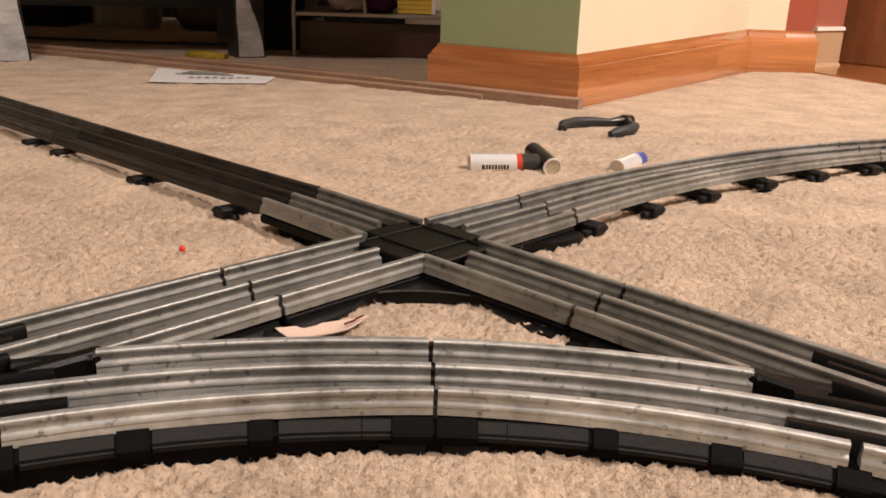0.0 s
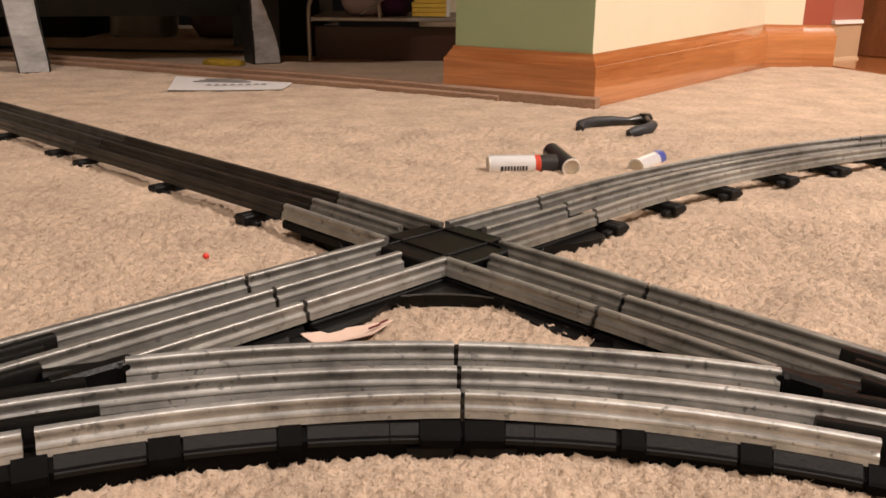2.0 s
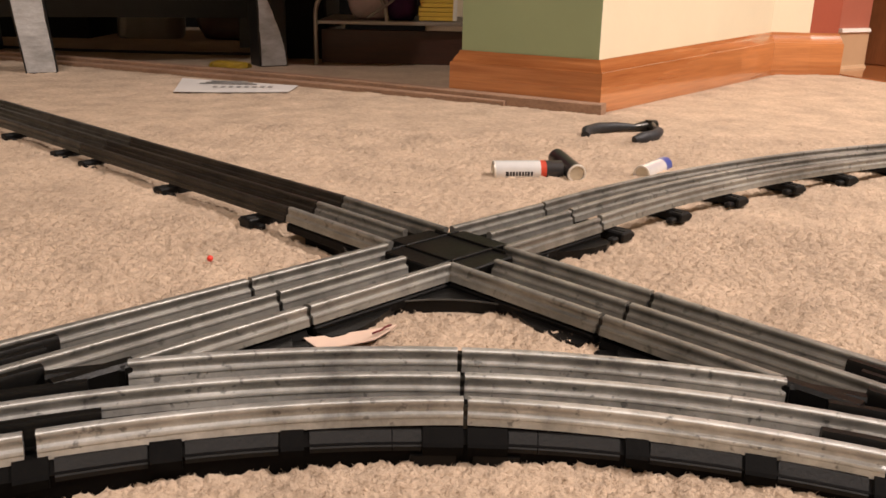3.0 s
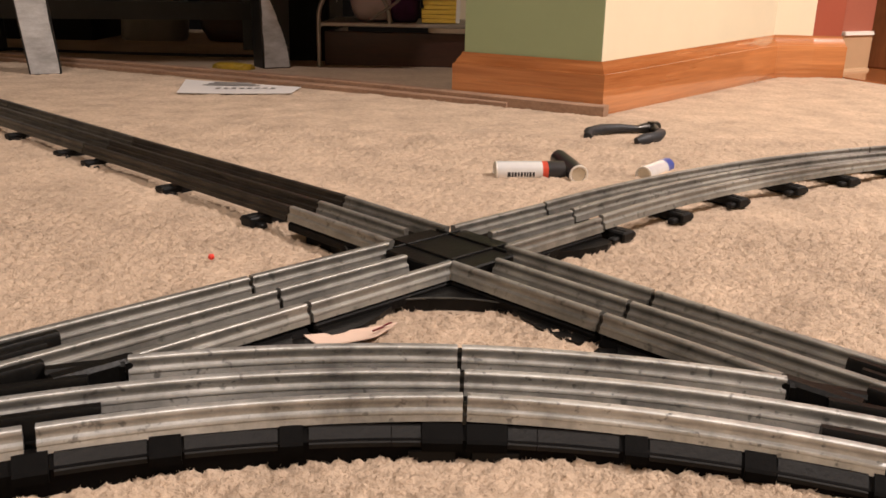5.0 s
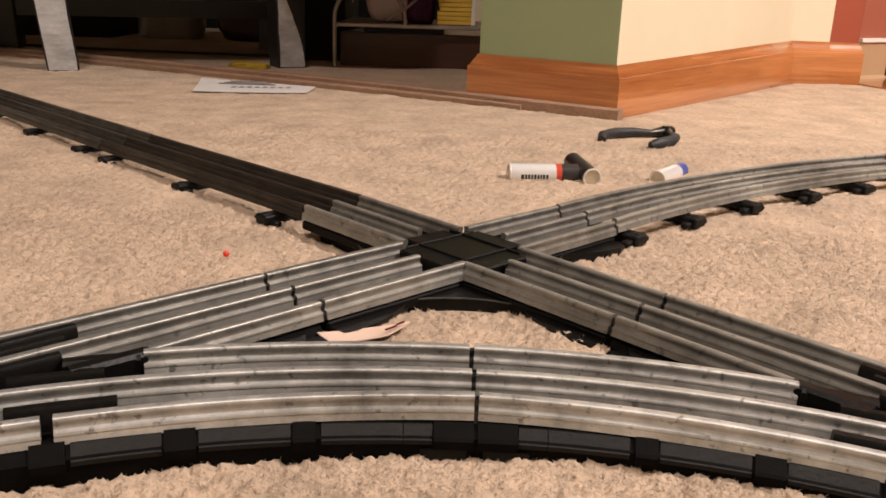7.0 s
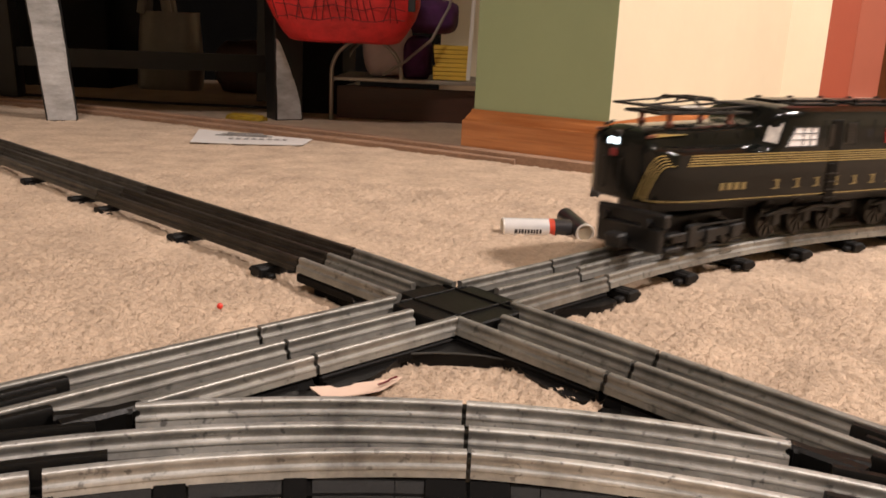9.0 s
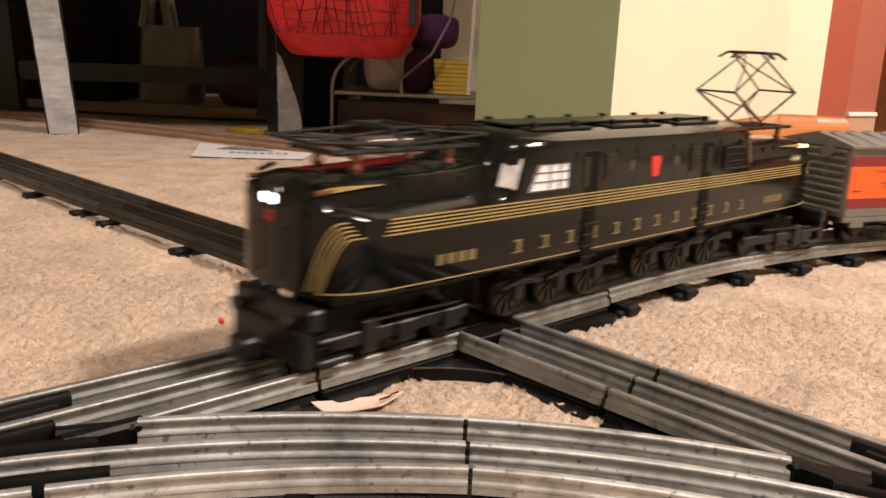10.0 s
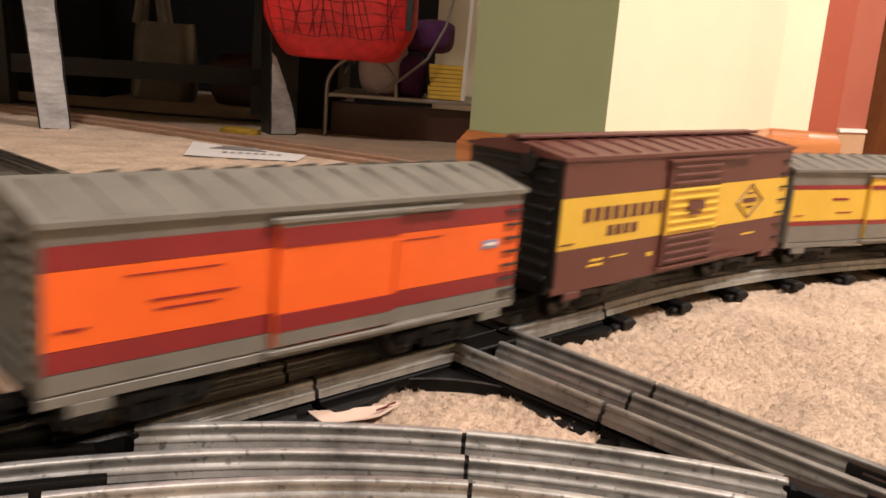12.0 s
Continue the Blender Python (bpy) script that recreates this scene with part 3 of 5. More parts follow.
def switch(side):
    """A turnout: a straight leg into the crossing and a curved leg to the middle joint. side -1 or 1."""
    t = thing("track_switch", CROSS, "toy track switch with tin rails on a ribbed black plastic base", "track switch", "switches before the crossing")
    st = on_a if side < 0 else on_b
    end = 0.42

    # bases under both legs
    bm = bmesh.new()
    sweep(bm, [st(JOINT + 0.002, 0), st(end, 0)], [(-0.0225, -0.021), (0.0225, -0.021), (0.0225, -0.0110), (0.0205, -0.0084), (-0.0205, -0.0084), (-0.0225, -0.0110)])
    part("straight_base", bm, M_BASE, t)
    inner = -0.0255
    shape = [(inner, -0.023), (0.0225, -0.023), (0.0225, -0.0110), (0.0205, -0.0072), (-0.0212, -0.0072), (inner, -0.0094)]
    s = 1 if side > 0 else -1
    bm = bmesh.new()
    path = arc_path(0.01, 44, 0, side, 30)
    sweep(bm, path, [(s * a, b) for a, b in shape])
    part("curved_base", bm, M_BASE, t)
    # the gusset between the two legs
    bm = bmesh.new()
    slab(bm, [st(0.10, -0.016), st(0.165, -0.016)] + [on_arc(d, 0.016, side) for d in (17, 13, 9)], -0.021, -0.0090)
    part("gusset", bm, M_BLACK, t)
    # blocks and sloping panels along the inner edge of the curve
    for d0, d1 in ((0.15, 2.3), (8.75, 9.95), (15.0, 16.55), (21.3, 22.9)):
        bm = bmesh.new()
        rings = sweep(bm, arc_path(d0, d1, 0, side, 3), [(s * a, b) for a, b in [(inner - 0.0014, -0.0122), (-0.0195, -0.0122), (-0.0195, -0.0060), (-0.0218, -0.0062), (inner - 0.0006, -0.0088), (inner - 0.0014, -0.0096)]])
        part("edge_block", bm, M_BASE, t)
    for d0, d1 in ((2.4, 3.95), (4.05, 8.4), (10.1, 14.8), (16.7, 21.0)):
        bm = bmesh.new()
        rings = sweep(bm, arc_path(d0, d1, 0, side, 6), [(s * a, b) for a, b in [(inner - 0.0005, -0.0112), (-0.0210, -0.0112), (-0.0210, -0.0066), (-0.0222, -0.0068), (inner + 0.0005, -0.0092), (inner - 0.0005, -0.0099)]])
        part("edge_panel", bm, M_LEDGE, t, "scuffed sloping panel of the base edge")
    # foot at the joint
    bm = bmesh.new()
    sweep(bm, arc_path(0.5, 3.0, 0, side, 4), [(s * a, b) for a, b in [(inner - 0.001, -0.024), (-0.015, -0.024), (-0.015, -0.0125), (inner - 0.001, -0.0125)]])
    part("joint_block", bm, M_BLACK, t)
    # latch beside the straight leg
    bm = bmesh.new()
    p = st(JOINT + 0.012, -0.0245)
    box(bm, p[0] - 0.008, p[0] + 0.008, p[1] - 0.0055, p[1] + 0.0055, -0.018, -0.0105, 0.0012)
    part("latch", bm, M_BLACK, t)
    tin = M_OLD
    if side < 0:
        for o in (W / 2, 0, -W / 2):
            pin(t, [on_arc(0.5, o, -1), on_arc(0.4, o, 1)])
    # straight leg
    rail("rail", [st(JOINT + 0.0010, W / 2), st(end, W / 2)], t, tin)
    rail("rail", [st(JOINT + 0.0010, 0), st(0.2150, 0)], t, tin)
    rail("rail", [st(JOINT + 0.0010, -W / 2), st(0.1610, -W / 2)], t, tin)
    # curved leg
    rail("rail", arc_path(0.13, 17.6, W / 2, side), t, M_TIN)
    rail("rail", arc_path(0.13, 25.5, 0, side, 18), t, M_TIN)
    rail("rail", [(*p, 0.0015 * (1 - k / 14) ** 1.5) for k, p in enumerate(arc_path(0.13, 21.75, -W / 2, side))], t, M_TIN)
    rail("rail", arc_path(22.35, 44, -W / 2, side), t, M_TIN)
    rail("rail", [st(0.205, -0.0185), st(end, -0.0185)], t, M_TIN)
    # frog and guards in black plastic
    clip("frog", [st(0.1618, -W / 2), st(0.185, -W / 2 + 0.001)], t, 0.0060, -0.0004)
    clip("frog", arc_path(17.75, 21.5, W / 2 - 0.0006, side, 4), t, 0.0052, -0.0008)
    clip("guard", [st(0.171, W / 2 - 0.0062), st(0.215, W / 2 - 0.0078)], t, 0.0042, 0.0002)
    clip("guard", [st(0.177, 0.0066), st(0.212, 0.0058)], t, 0.0036, -0.0002)
    clip("guard", [st(0.183, -0.0062), st(0.214, -0.005)], t, 0.0042, 0.0)
    clip("guard", arc_path(18.8, 24.0, -0.0112, side, 5), t, 0.0042, -0.0002)
    clip("guard", arc_path(19.5, 24.0, 0.0085, side, 5), t, 0.0040, -0.0006)
    return t


def tie(bm, m):
    box(bm, -0.0050, 0.0050, -0.0300, 0.0300, -0.0140, -0.0084, 0.0008, m=m)
    for y in (-0.0255, 0.0255):
        box(bm, -0.0105, 0.0105, y - 0.0024, y + 0.0020, -0.0140, -0.0108, 0.0008, m=m)
        box(bm, -0.0024, 0.0024, y - 0.0042, y + 0.0042, -0.0110, -0.0080, 0.0008, m=m)


def straight_track(m, length, ties, mat, joint=True):
    """Three rails along +x from the joint, with pressed steel ties."""
    t = thing("straight_track", m, "straight toy track with tin rails on black steel ties", "toy track", "toy tracks")
    for o in (-W / 2, 0, W / 2):
        rail("rail", [(0.0008, o), (length, o)], t, mat)
    for x in ties:
        bm = bmesh.new()
        tie(bm, pose(x, 0, 0))
        part("tie", bm, M_TIE, t)
    return t


def curved_track(m, degrees, ties):
    """Three rails round the big curve, from the joint; local: centre at (0, -R_BIG), clockwise from the top."""
    t = thing("curved_track", m, "wide curved toy track with tin rails on black steel ties", "toy track", "toy tracks")
    for o in (-W / 2, 0, W / 2):
        path = []
        for k in range(15):
            a = radians(0.05 + (degrees - 0.1) * k / 14)
            path.append(((R_BIG + o) * math.sin(a), -R_BIG + (R_BIG + o) * math.cos(a)))
        rail("rail", path, t, M_OLD)
    for d in ties:
        a = radians(d)
        bm = bmesh.new()
        tie(bm, pose(R_BIG * math.sin(a), -R_BIG + R_BIG * math.cos(a), 0, 0, 0, -d))
        part("tie", bm, M_TIE, t)
    return t


crossing()
switch(-1)
switch(1)
DROP = math.sin(radians(TILT)) * HALF * JOINT
# up to the far left: level floor again after the crossing
for k, (d0, length) in enumerate(((JOINT, 0.2370), (JOINT + 0.2378, 0.2370), (JOINT + 0.4756, 0.2370))):
    x, y = on_b(-d0, 0)
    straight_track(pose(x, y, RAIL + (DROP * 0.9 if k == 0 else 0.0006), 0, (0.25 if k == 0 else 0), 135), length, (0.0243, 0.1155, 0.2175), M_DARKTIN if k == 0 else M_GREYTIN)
first = curved_track(pose(*on_a(-JOINT, 0), RAIL - DROP * 0.55, 0, -0.12, 45), 22.5, (0.75, 4.85, 9.05, 13.4, 17.4, 21.5))
for k in range(1, 12):
    a = radians(135 - 22.5 * k)
    copy_thing(first, pose(BIG_C[0] + R_BIG * math.cos(a), BIG_C[1] + R_BIG * math.sin(a), RAIL - 0.0003, 0, 0, 45 - 22.5 * k))


# ---- things lying on the carpet ----
def battery(m, label_mats, label):
    t = thing("battery", m, label, "battery", "batteries on the carpet")
    a, b, c = label_mats
    for name, x0, x1, mat in (("label", -0.0245, 0.0075, a), ("label_band", 0.0075, 0.0115, b), ("label_end", 0.0115, 0.0235, c)):
        bm = bmesh.new()
        tube(bm, [(x0, 0, 0), (x1, 0, 0)], 0.00715, 28)
        part(name, bm, mat, t, smooth=True)
    bm = bmesh.new()
    tube(bm, [(-0.0247, 0, 0), (-0.0243, 0, 0)], [0.0052, 0.0054], 28)
    part("negative_cap", bm, M_CAP, t, "shiny metal battery end", smooth=True)
    bm = bmesh.new()
    ring = [(-0.0247, 0.0064 * math.cos(2 * math.pi * k / 28), 0.0064 * math.sin(2 * math.pi * k / 28)) for k in range(29)]
    tube(bm, ring, 0.00095, 8, False)
    part("rim", bm, M_RIM, t, "pale rolled rim of the battery end", smooth=True)
    bm = bmesh.new()
    tube(bm, [(0.0234, 0, 0), (0.0239, 0, 0)], [0.0070, 0.0062], 28)
    tube(bm, [(0.0238, 0, 0), (0.0255, 0, 0)], [0.0028, 0.0026], 16)
    part("positive_cap", bm, M_CHROME, t, smooth=True)
    return t


def bars_on(parent, x0, n, w, h, z, y, gap, mat=None):
    for k in range(n):
        bm = one_box(x0 + k * gap, x0 + k * gap + w, y - 0.0002, y + 0.0001, z, z + h)
        part("lettering", bm, mat or M_INK, parent)


b1 = battery(pose(0.0630, 0.2125, 0.0044, 0, 0, 5), (M_SLEEVE, M_BATRED, M_BATBLACK), "silver and black AA battery with a red band")
for k, (x, w) in enumerate(((-0.0175, 0.0022), (-0.0146, 0.0014), (-0.0126, 0.0016), (-0.0103, 0.0013), (-0.0083, 0.0016), (-0.0060, 0.0014), (-0.0040, 0.0012), (-0.0022, 0.0016), (0.0002, 0.0015))):
    bm = bmesh.new()
    tube(bm, [(x, 0, 0), (x + w, 0, 0)], 0.00725, 28)
    keep = [v for v in bm.verts if v.co.y < -0.0055 and -0.0035 < v.co.z < 0.0020]
    bmesh.ops.delete(bm, geom=[v for v in bm.verts if v not in set(keep)], context="VERTS")
    if bm.faces:
        part("lettering", bm, M_INK, b1)
    else:
        bm.free()
battery(pose(0.0914, 0.2240, 0.0060, 0, -3, 99) @ Matrix.Scale(0.93, 4), (M_BATBLACK, M_BATBLACK, M_BATBLACK), "dark AA battery leaning on another, flat end showing")
battery(pose(0.1560, 0.2290, 0.0030, 0, 0, 52) @ Matrix.Scale(0.85, 4), (M_SLEEVE, M_SLEEVE, M_BATBLUE), "silver AA battery with a blue end lying beside the track")


def pliers():
    t = thing("pliers", pose(0.180, 0.386, 0.002) @ Matrix.Scale(0.86, 4), "small pliers with curved black rubber grips lying open", "pliers")
    bm = bmesh.new()
    tube(bm, [(-0.056, -0.024, 0.001), (-0.052, -0.010, 0.003), (-0.036, 0.006, 0.004), (-0.016, 0.014, 0.004), (0.004, 0.019, 0.003)], [0.0042, 0.0058, 0.0056, 0.0050, 0.0036], 12)
    part("grip", bm, M_RUBBER, t, smooth=True)
    bm = bmesh.new()
    tube(bm, [(-0.012, -0.050, 0.001), (-0.004, -0.047, 0.003), (0.012, -0.036, 0.004), (0.022, -0.014, 0.004), (0.024, 0.008, 0.003)], [0.0044, 0.0060, 0.0058, 0.0050, 0.0036], 12)
    part("grip", bm, M_RUBBER, t, smooth=True)
    bm = bmesh.new()
    tube(bm, [(0.002, 0.018, 0.003), (0.020, 0.026, 0.003), (0.030, 0.034, 0.003)], [0.0030, 0.0068, 0.0062], 12)
    tube(bm, [(0.023, 0.006, 0.003), (0.024, 0.022, 0.003)], [0.0032, 0.0052], 12)
    part("jaw", bm, M_WHEEL, t, "dark steel jaws", smooth=True)
    bm = bmesh.new()
    tube(bm, [(0.021, 0.024, 0.003), (0.021, 0.024, 0.0102)], 0.0036, 14)
    part("pivot", bm, M_WHEEL, t)


pliers()
bm = bmesh.new()
bmesh.ops.create_uvsphere(bm, u_segments=12, v_segments=8, radius=0.0015)
tagged(link("bead", bm, M_REDBEAD, smooth=True, m=pose(-0.1094, 0.0055, 0.0068)), "tiny bright red plastic bead on the carpet", "bead")


def sheet(name, corners, mat, lift, seed, label, category, base=0.0022):
    """A thin, slightly curling sheet over four corners."""
    g = random.Random(seed)
    a, b, c, d = [Vector((*p, 0)) for p in corners]
    bm = bmesh.new()
    n = 10
    rows = []
    for i in range(n + 1):
        row = []
        for j in range(n + 1):
            u, v = i / n, j / n
            p = (a * (1 - u) + b * u) * (1 - v) + (d * (1 - u) + c * u) * v
            p.z = base + lift * noise.noise(p * 14 + Vector((seed, 0, 0))) + lift * 0.9 * ((2 * u - 1) ** 4 + (2 * v - 1) ** 4) * 0.5
            row.append(bm.verts.new(p))
        rows.append(row)
    for i in range(n):
        for j in range(n):
            bm.faces.new((rows[i][j], rows[i + 1][j], rows[i + 1][j + 1], rows[i][j + 1]))
    bmesh.ops.recalc_face_normals(bm, faces=bm.faces)
    bmesh.ops.solidify(bm, geom=list(bm.faces), thickness=0.0004)
    ob = link(name, bm, mat, smooth=True)
    return tagged(ob, label, category)


# leaflet by the strip, and the scrap under the crossing
leaf = sheet("leaflet", ((-0.295, 0.613), (-0.167, 0.630), (-0.164, 0.692), (-0.322, 0.752)), M_PAPER, 0.0009, 3, "creased white printed leaflet lying on the carpet", "leaflet", 0.0014)
for k in range(8):
    x = -0.262 + 0.0092 * k
    part("lettering", one_box(x, x + 0.0052, 0.660 + 0.0010 * k, 0.669 + 0.0010 * k, 0.0026, 0.0029), M_GREYINK, leaf)
for k in range(3):
    y = 0.692 + 0.013 * k
    part("lettering", one_box(-0.285 + 0.004 * k, -0.215 - 0.008 * k, y, y + 0.006, 0.0026, 0.0029), M_GREYINK, leaf)
scrap = sheet("paper_scrap", ((-0.0545, -0.0862), (-0.0475, -0.0955), (-0.0290, -0.0865), (-0.0215, -0.0735)), material("peach_card", (0.70, 0.52, 0.42), 0.6, vary=0.08), 0.0008, 5, "pale card scrap with a red pen mark under the track", "card scrap", 0.0076)
bm = bmesh.new()
tube(bm, [(-0.0300, -0.0842, 0.0092), (-0.0265, -0.0805, 0.0092), (-0.0262, -0.0790, 0.0092), (-0.0235, -0.0765, 0.0094)], 0.0004, 5)
part("pen_mark", bm, M_SEAM, scrap)


# ---- board strip along the far edge of the carpet ----
def strip_path(gap, ends):
    pts = [(-1.05, 1.150), (-0.80, 1.032), (-0.643, 0.955), (-0.537, 0.901), (-0.441, 0.856), (-0.261, 0.757), (-0.182, 0.714), (-0.107, 0.671), (0.015, 0.597), (0.081, 0.556), (0.174, 0.503)]
    return [(x + 0.5 * gap * min(1.0, (0.16 - x) * 4), y + 0.87 * gap * min(1.0, (0.16 - x) * 4)) for x, y in pts[:ends]]


def floor_strip():
    t = thing("floor_strip", pose(0, 0, 0), "dull brown board strips laid along the carpet edge", "board strip")
    bm = bmesh.new()
    sweep(bm, strip_path(0.0, 9) + [(0.078, 0.558)], [(0.0, -0.004), (0.0135, -0.004), (0.0135, 0.0052), (0.0125, 0.0058), (0.001, 0.0054), (0.0, 0.0045)])
    part("front_board", bm, M_STRIP, t, "narrow brown board at the front")
    bm = bmesh.new()
    sweep(bm, strip_path(0.0145, 11), [(0.0, -0.0035), (0.0150, -0.0035), (0.0150, 0.0102), (0.0140, 0.0110), (0.0012, 0.0106), (0.0, 0.0096)])
    part("rear_board", bm, M_STRIP, t, "thicker brown board behind")


floor_strip()


# ---- chair, bag and shelf at the back ----
def leg(parent, foot, head, wide, deep, turn, face=True, lit_to=(1, 1)):
    bm = bmesh.new()
    vs = []
    for (x, y, z), k in ((foot, 1.0), (head, 1.12)):
        for sx, sy in ((-1, -1), (1, -1), (1, 1), (-1, 1)):
            c, s = math.cos(turn), math.sin(turn)
            dx, dy = sx * wide / 2 * k, sy * deep / 2 * k
            vs.append(bm.verts.new((x + dx * c - dy * s, y + dx * s + dy * c, z)))
    for f in ((0, 1, 2, 3), (4, 5, 6, 7), (0, 1, 5, 4), (1, 2, 6, 5), (2, 3, 7, 6), (3, 0, 4, 7)):
        bm.faces.new([vs[i] for i in f])
    bmesh.ops.bevel(bm, geom=list(bm.edges), offset=0.0015, segments=1, affect="EDGES")
    ob = part("leg", bm, M_CHAIR, parent)
    if face:
        bm = bmesh.new()
        q = []
        for (x, y, z), k in ((foot, 1.0), (head, 1.12)):
            for sx in (-1, 1):
                c, s = math.cos(turn), math.sin(turn)
                dx, dy = sx * (wide / 2 * k - 0.0022), -deep / 2 * k - 0.0012
                q.append((x + dx * c - dy * s, y + dx * s + dy * c, z + (0.003 if k == 1.0 else 0)))
        a, b, c2, d = [Vector(p) for p in (q[0], q[1], q[3], q[2])]
        n = 24
        rng = random.Random(int(wide * 1e5))
        cols = []
        for i in range(n + 1):
            u = i / n
            l, r = a.lerp(d, u * lit_to[0]), b.lerp(c2, u * lit_to[1])
            # the silver narrows along the bag's shadow, shaped into its outline
            if lit_to[0] < 1:
                r = l.lerp(r, 1 - 0.86 * u ** 2.2)
            jl, jr = rng.uniform(-0.0007, 0.0007), rng.uniform(-0.0007, 0.0007)
            cols.append((bm.verts.new(l + Vector((jl, 0, 0))), bm.verts.new(r + Vector((jr, 0, 0)))))
        for p, q2 in zip(cols, cols[1:]):
            bm.faces.new((p[0], p[1], q2[1], q2[0]))
        bmesh.ops.recalc_face_normals(bm, faces=bm.faces)
        bmesh.ops.solidify(bm, geom=list(bm.faces), thickness=-0.0008)
        part("silver_face", bm, M_SILVER, ob, "silver paint on the leg front, cut short for the bag's shadow on one leg")


def low_table():
    t = thing("low_table", pose(0, 0, -0.002), "low black wooden table with silver leg fronts and an added, unseen top", "table")
    leg(t, (-0.528, 0.815, 0), (-0.560, 0.809, 0.34), 0.040, 0.034, 0.37)
    # upper silver left off here: the bag's shadow is cut into the face
    leg(t, (-0.246, 0.962, 0), (-0.247, 0.956, 0.34), 0.043, 0.046, 0.50, lit_to=(0.36, 0.24))
    leg(t, (-0.770, 1.16, 0), (-0.79, 1.168, 0.34), 0.045, 0.040, 0.12, False)
    leg(t, (-0.335, 1.30, 0), (-0.331, 1.316, 0.34), 0.045, 0.040, 0.12, False)
    # top added out of view, low and wide, to shade the floor behind
    bm = bmesh.new()
    slab(bm, [(-1.25, 0.44), (-0.13, 0.80), (-0.24, 1.40), (-1.35, 1.14)], 0.34, 0.37)
    part("unseen_shading_top", bm, M_CHAIR, t)
    bm = bmesh.new()
    sweep(bm, [(-0.768, 1.165), (-0.335, 1.295)], [(-0.012, 0.056), (0.012, 0.056), (0.012, 0.088), (-0.012, 0.088)])
    part("stretcher", bm, M_CHAIR, t)


low_table()


# desk added to block light; its black panels stand for the shade below
def desk():
    t = thing("desk", pose(0, 0, 0), "added dark desk that shades the floor and blacks out the back", "desk")
    part("desktop", one_box(-2.0, 0.0, 1.30, 1.95, 0.72, 0.75, 0.003), M_DARK, t)
    part("shade_panel", one_box(-2.0, 0.0, 1.90, 1.93, -0.003, 0.72), M_DARK, t)
    part("side_panel", one_box(-2.0, -1.96, 1.34, 1.90, -0.003, 0.72), M_DARK, t)
    part("drawer_box", one_box(-0.98, -0.70, 1.45, 1.90, -0.003, 0.72, 0.002), M_DARK, t)


desk()


def red_bag():
    t = thing("red_bag", pose(-0.148, 0.895, 0.0), "bright red nylon bag with net pocket, hanging from the table edge", "bag")
    bm = bmesh.new()
    rings = []
    for z, w, d, c in ((0.120, 0.070, 0.022, 0.002), (0.1225, 0.079, 0.032, 0.002), (0.133, 0.088, 0.041, 0.002), (0.155, 0.102, 0.046, 0.002), (0.175, 0.110, 0.050, 0.0), (0.24, 0.112, 0.052, -0.002), (0.30, 0.100, 0.040, -0.004), (0.33, 0.05, 0.02, -0.004)):
        ring = []
        for k in range(36):
            a = 2 * math.pi * k / 36
            ca, sa = math.cos(a), math.sin(a)
            x = w * math.copysign(abs(ca) ** 0.55, ca)
            y = d * math.copysign(abs(sa) ** 0.7, sa)
            p = Vector((x + c, y, z))
            p += Vector((0.4, 1, 0.3)) * 0.004 * noise.noise(p * 38)
            ring.append(bm.verts.new(p))
        rings.append(ring)
    for a, b in zip(rings, rings[1:]):
        for k in range(36):
            bm.faces.new((a[k], a[(k + 1) % 36], b[(k + 1) % 36], b[k]))
    bm.faces.new(rings[0])
    bm.faces.new(rings[-1])
    part("bag_body", bm, M_REDCLOTH, t, smooth=True)
    # net creases and straps on the front
    g = random.Random(4)
    for k in range(17):
        x = -0.085 + 0.0105 * k + g.uniform(-0.003, 0.003)
        bm = bmesh.new()
        tilt = g.uniform(-0.35, 0.35)
        pts = []
        for i in range(6):
            z = 0.150 + 0.022 * i
            pts.append((x + tilt * (z - 0.15) + g.uniform(-0.0012, 0.0012), -0.0515 + 0.0035 * (i == 0) + 0.002 * abs(x) / 0.09 - 0.001, z))
        tube(bm, pts, 0.0007, 5)
        part("net_cord", bm, M_SEAM, t)
    for k in range(5):
        bm = bmesh.new()
        z = 0.152 + 0.016 * k
        tube(bm, [(-0.09 + 0.02 * i, -0.050 - 0.002 * (1 - abs(i - 4.5) / 5), z + 0.003 * math.sin(i * 1.7 + k)) for i in range(10)], 0.00055, 5)
        part("net_cord", bm, M_SEAM, t)
    for x in (-0.05, 0.05):
        bm = bmesh.new()
        tube(bm, [(x, 0.0, 0.31), (x * 0.9, 0.01, 0.38)], 0.006, 8)
        part("strap", bm, M_REDCLOTH, t)
    part("side_strap", one_box(0.094, 0.104, -0.053, -0.046, 0.166, 0.26, 0.001), M_RUBBER, t, "black webbing strap")


red_bag()


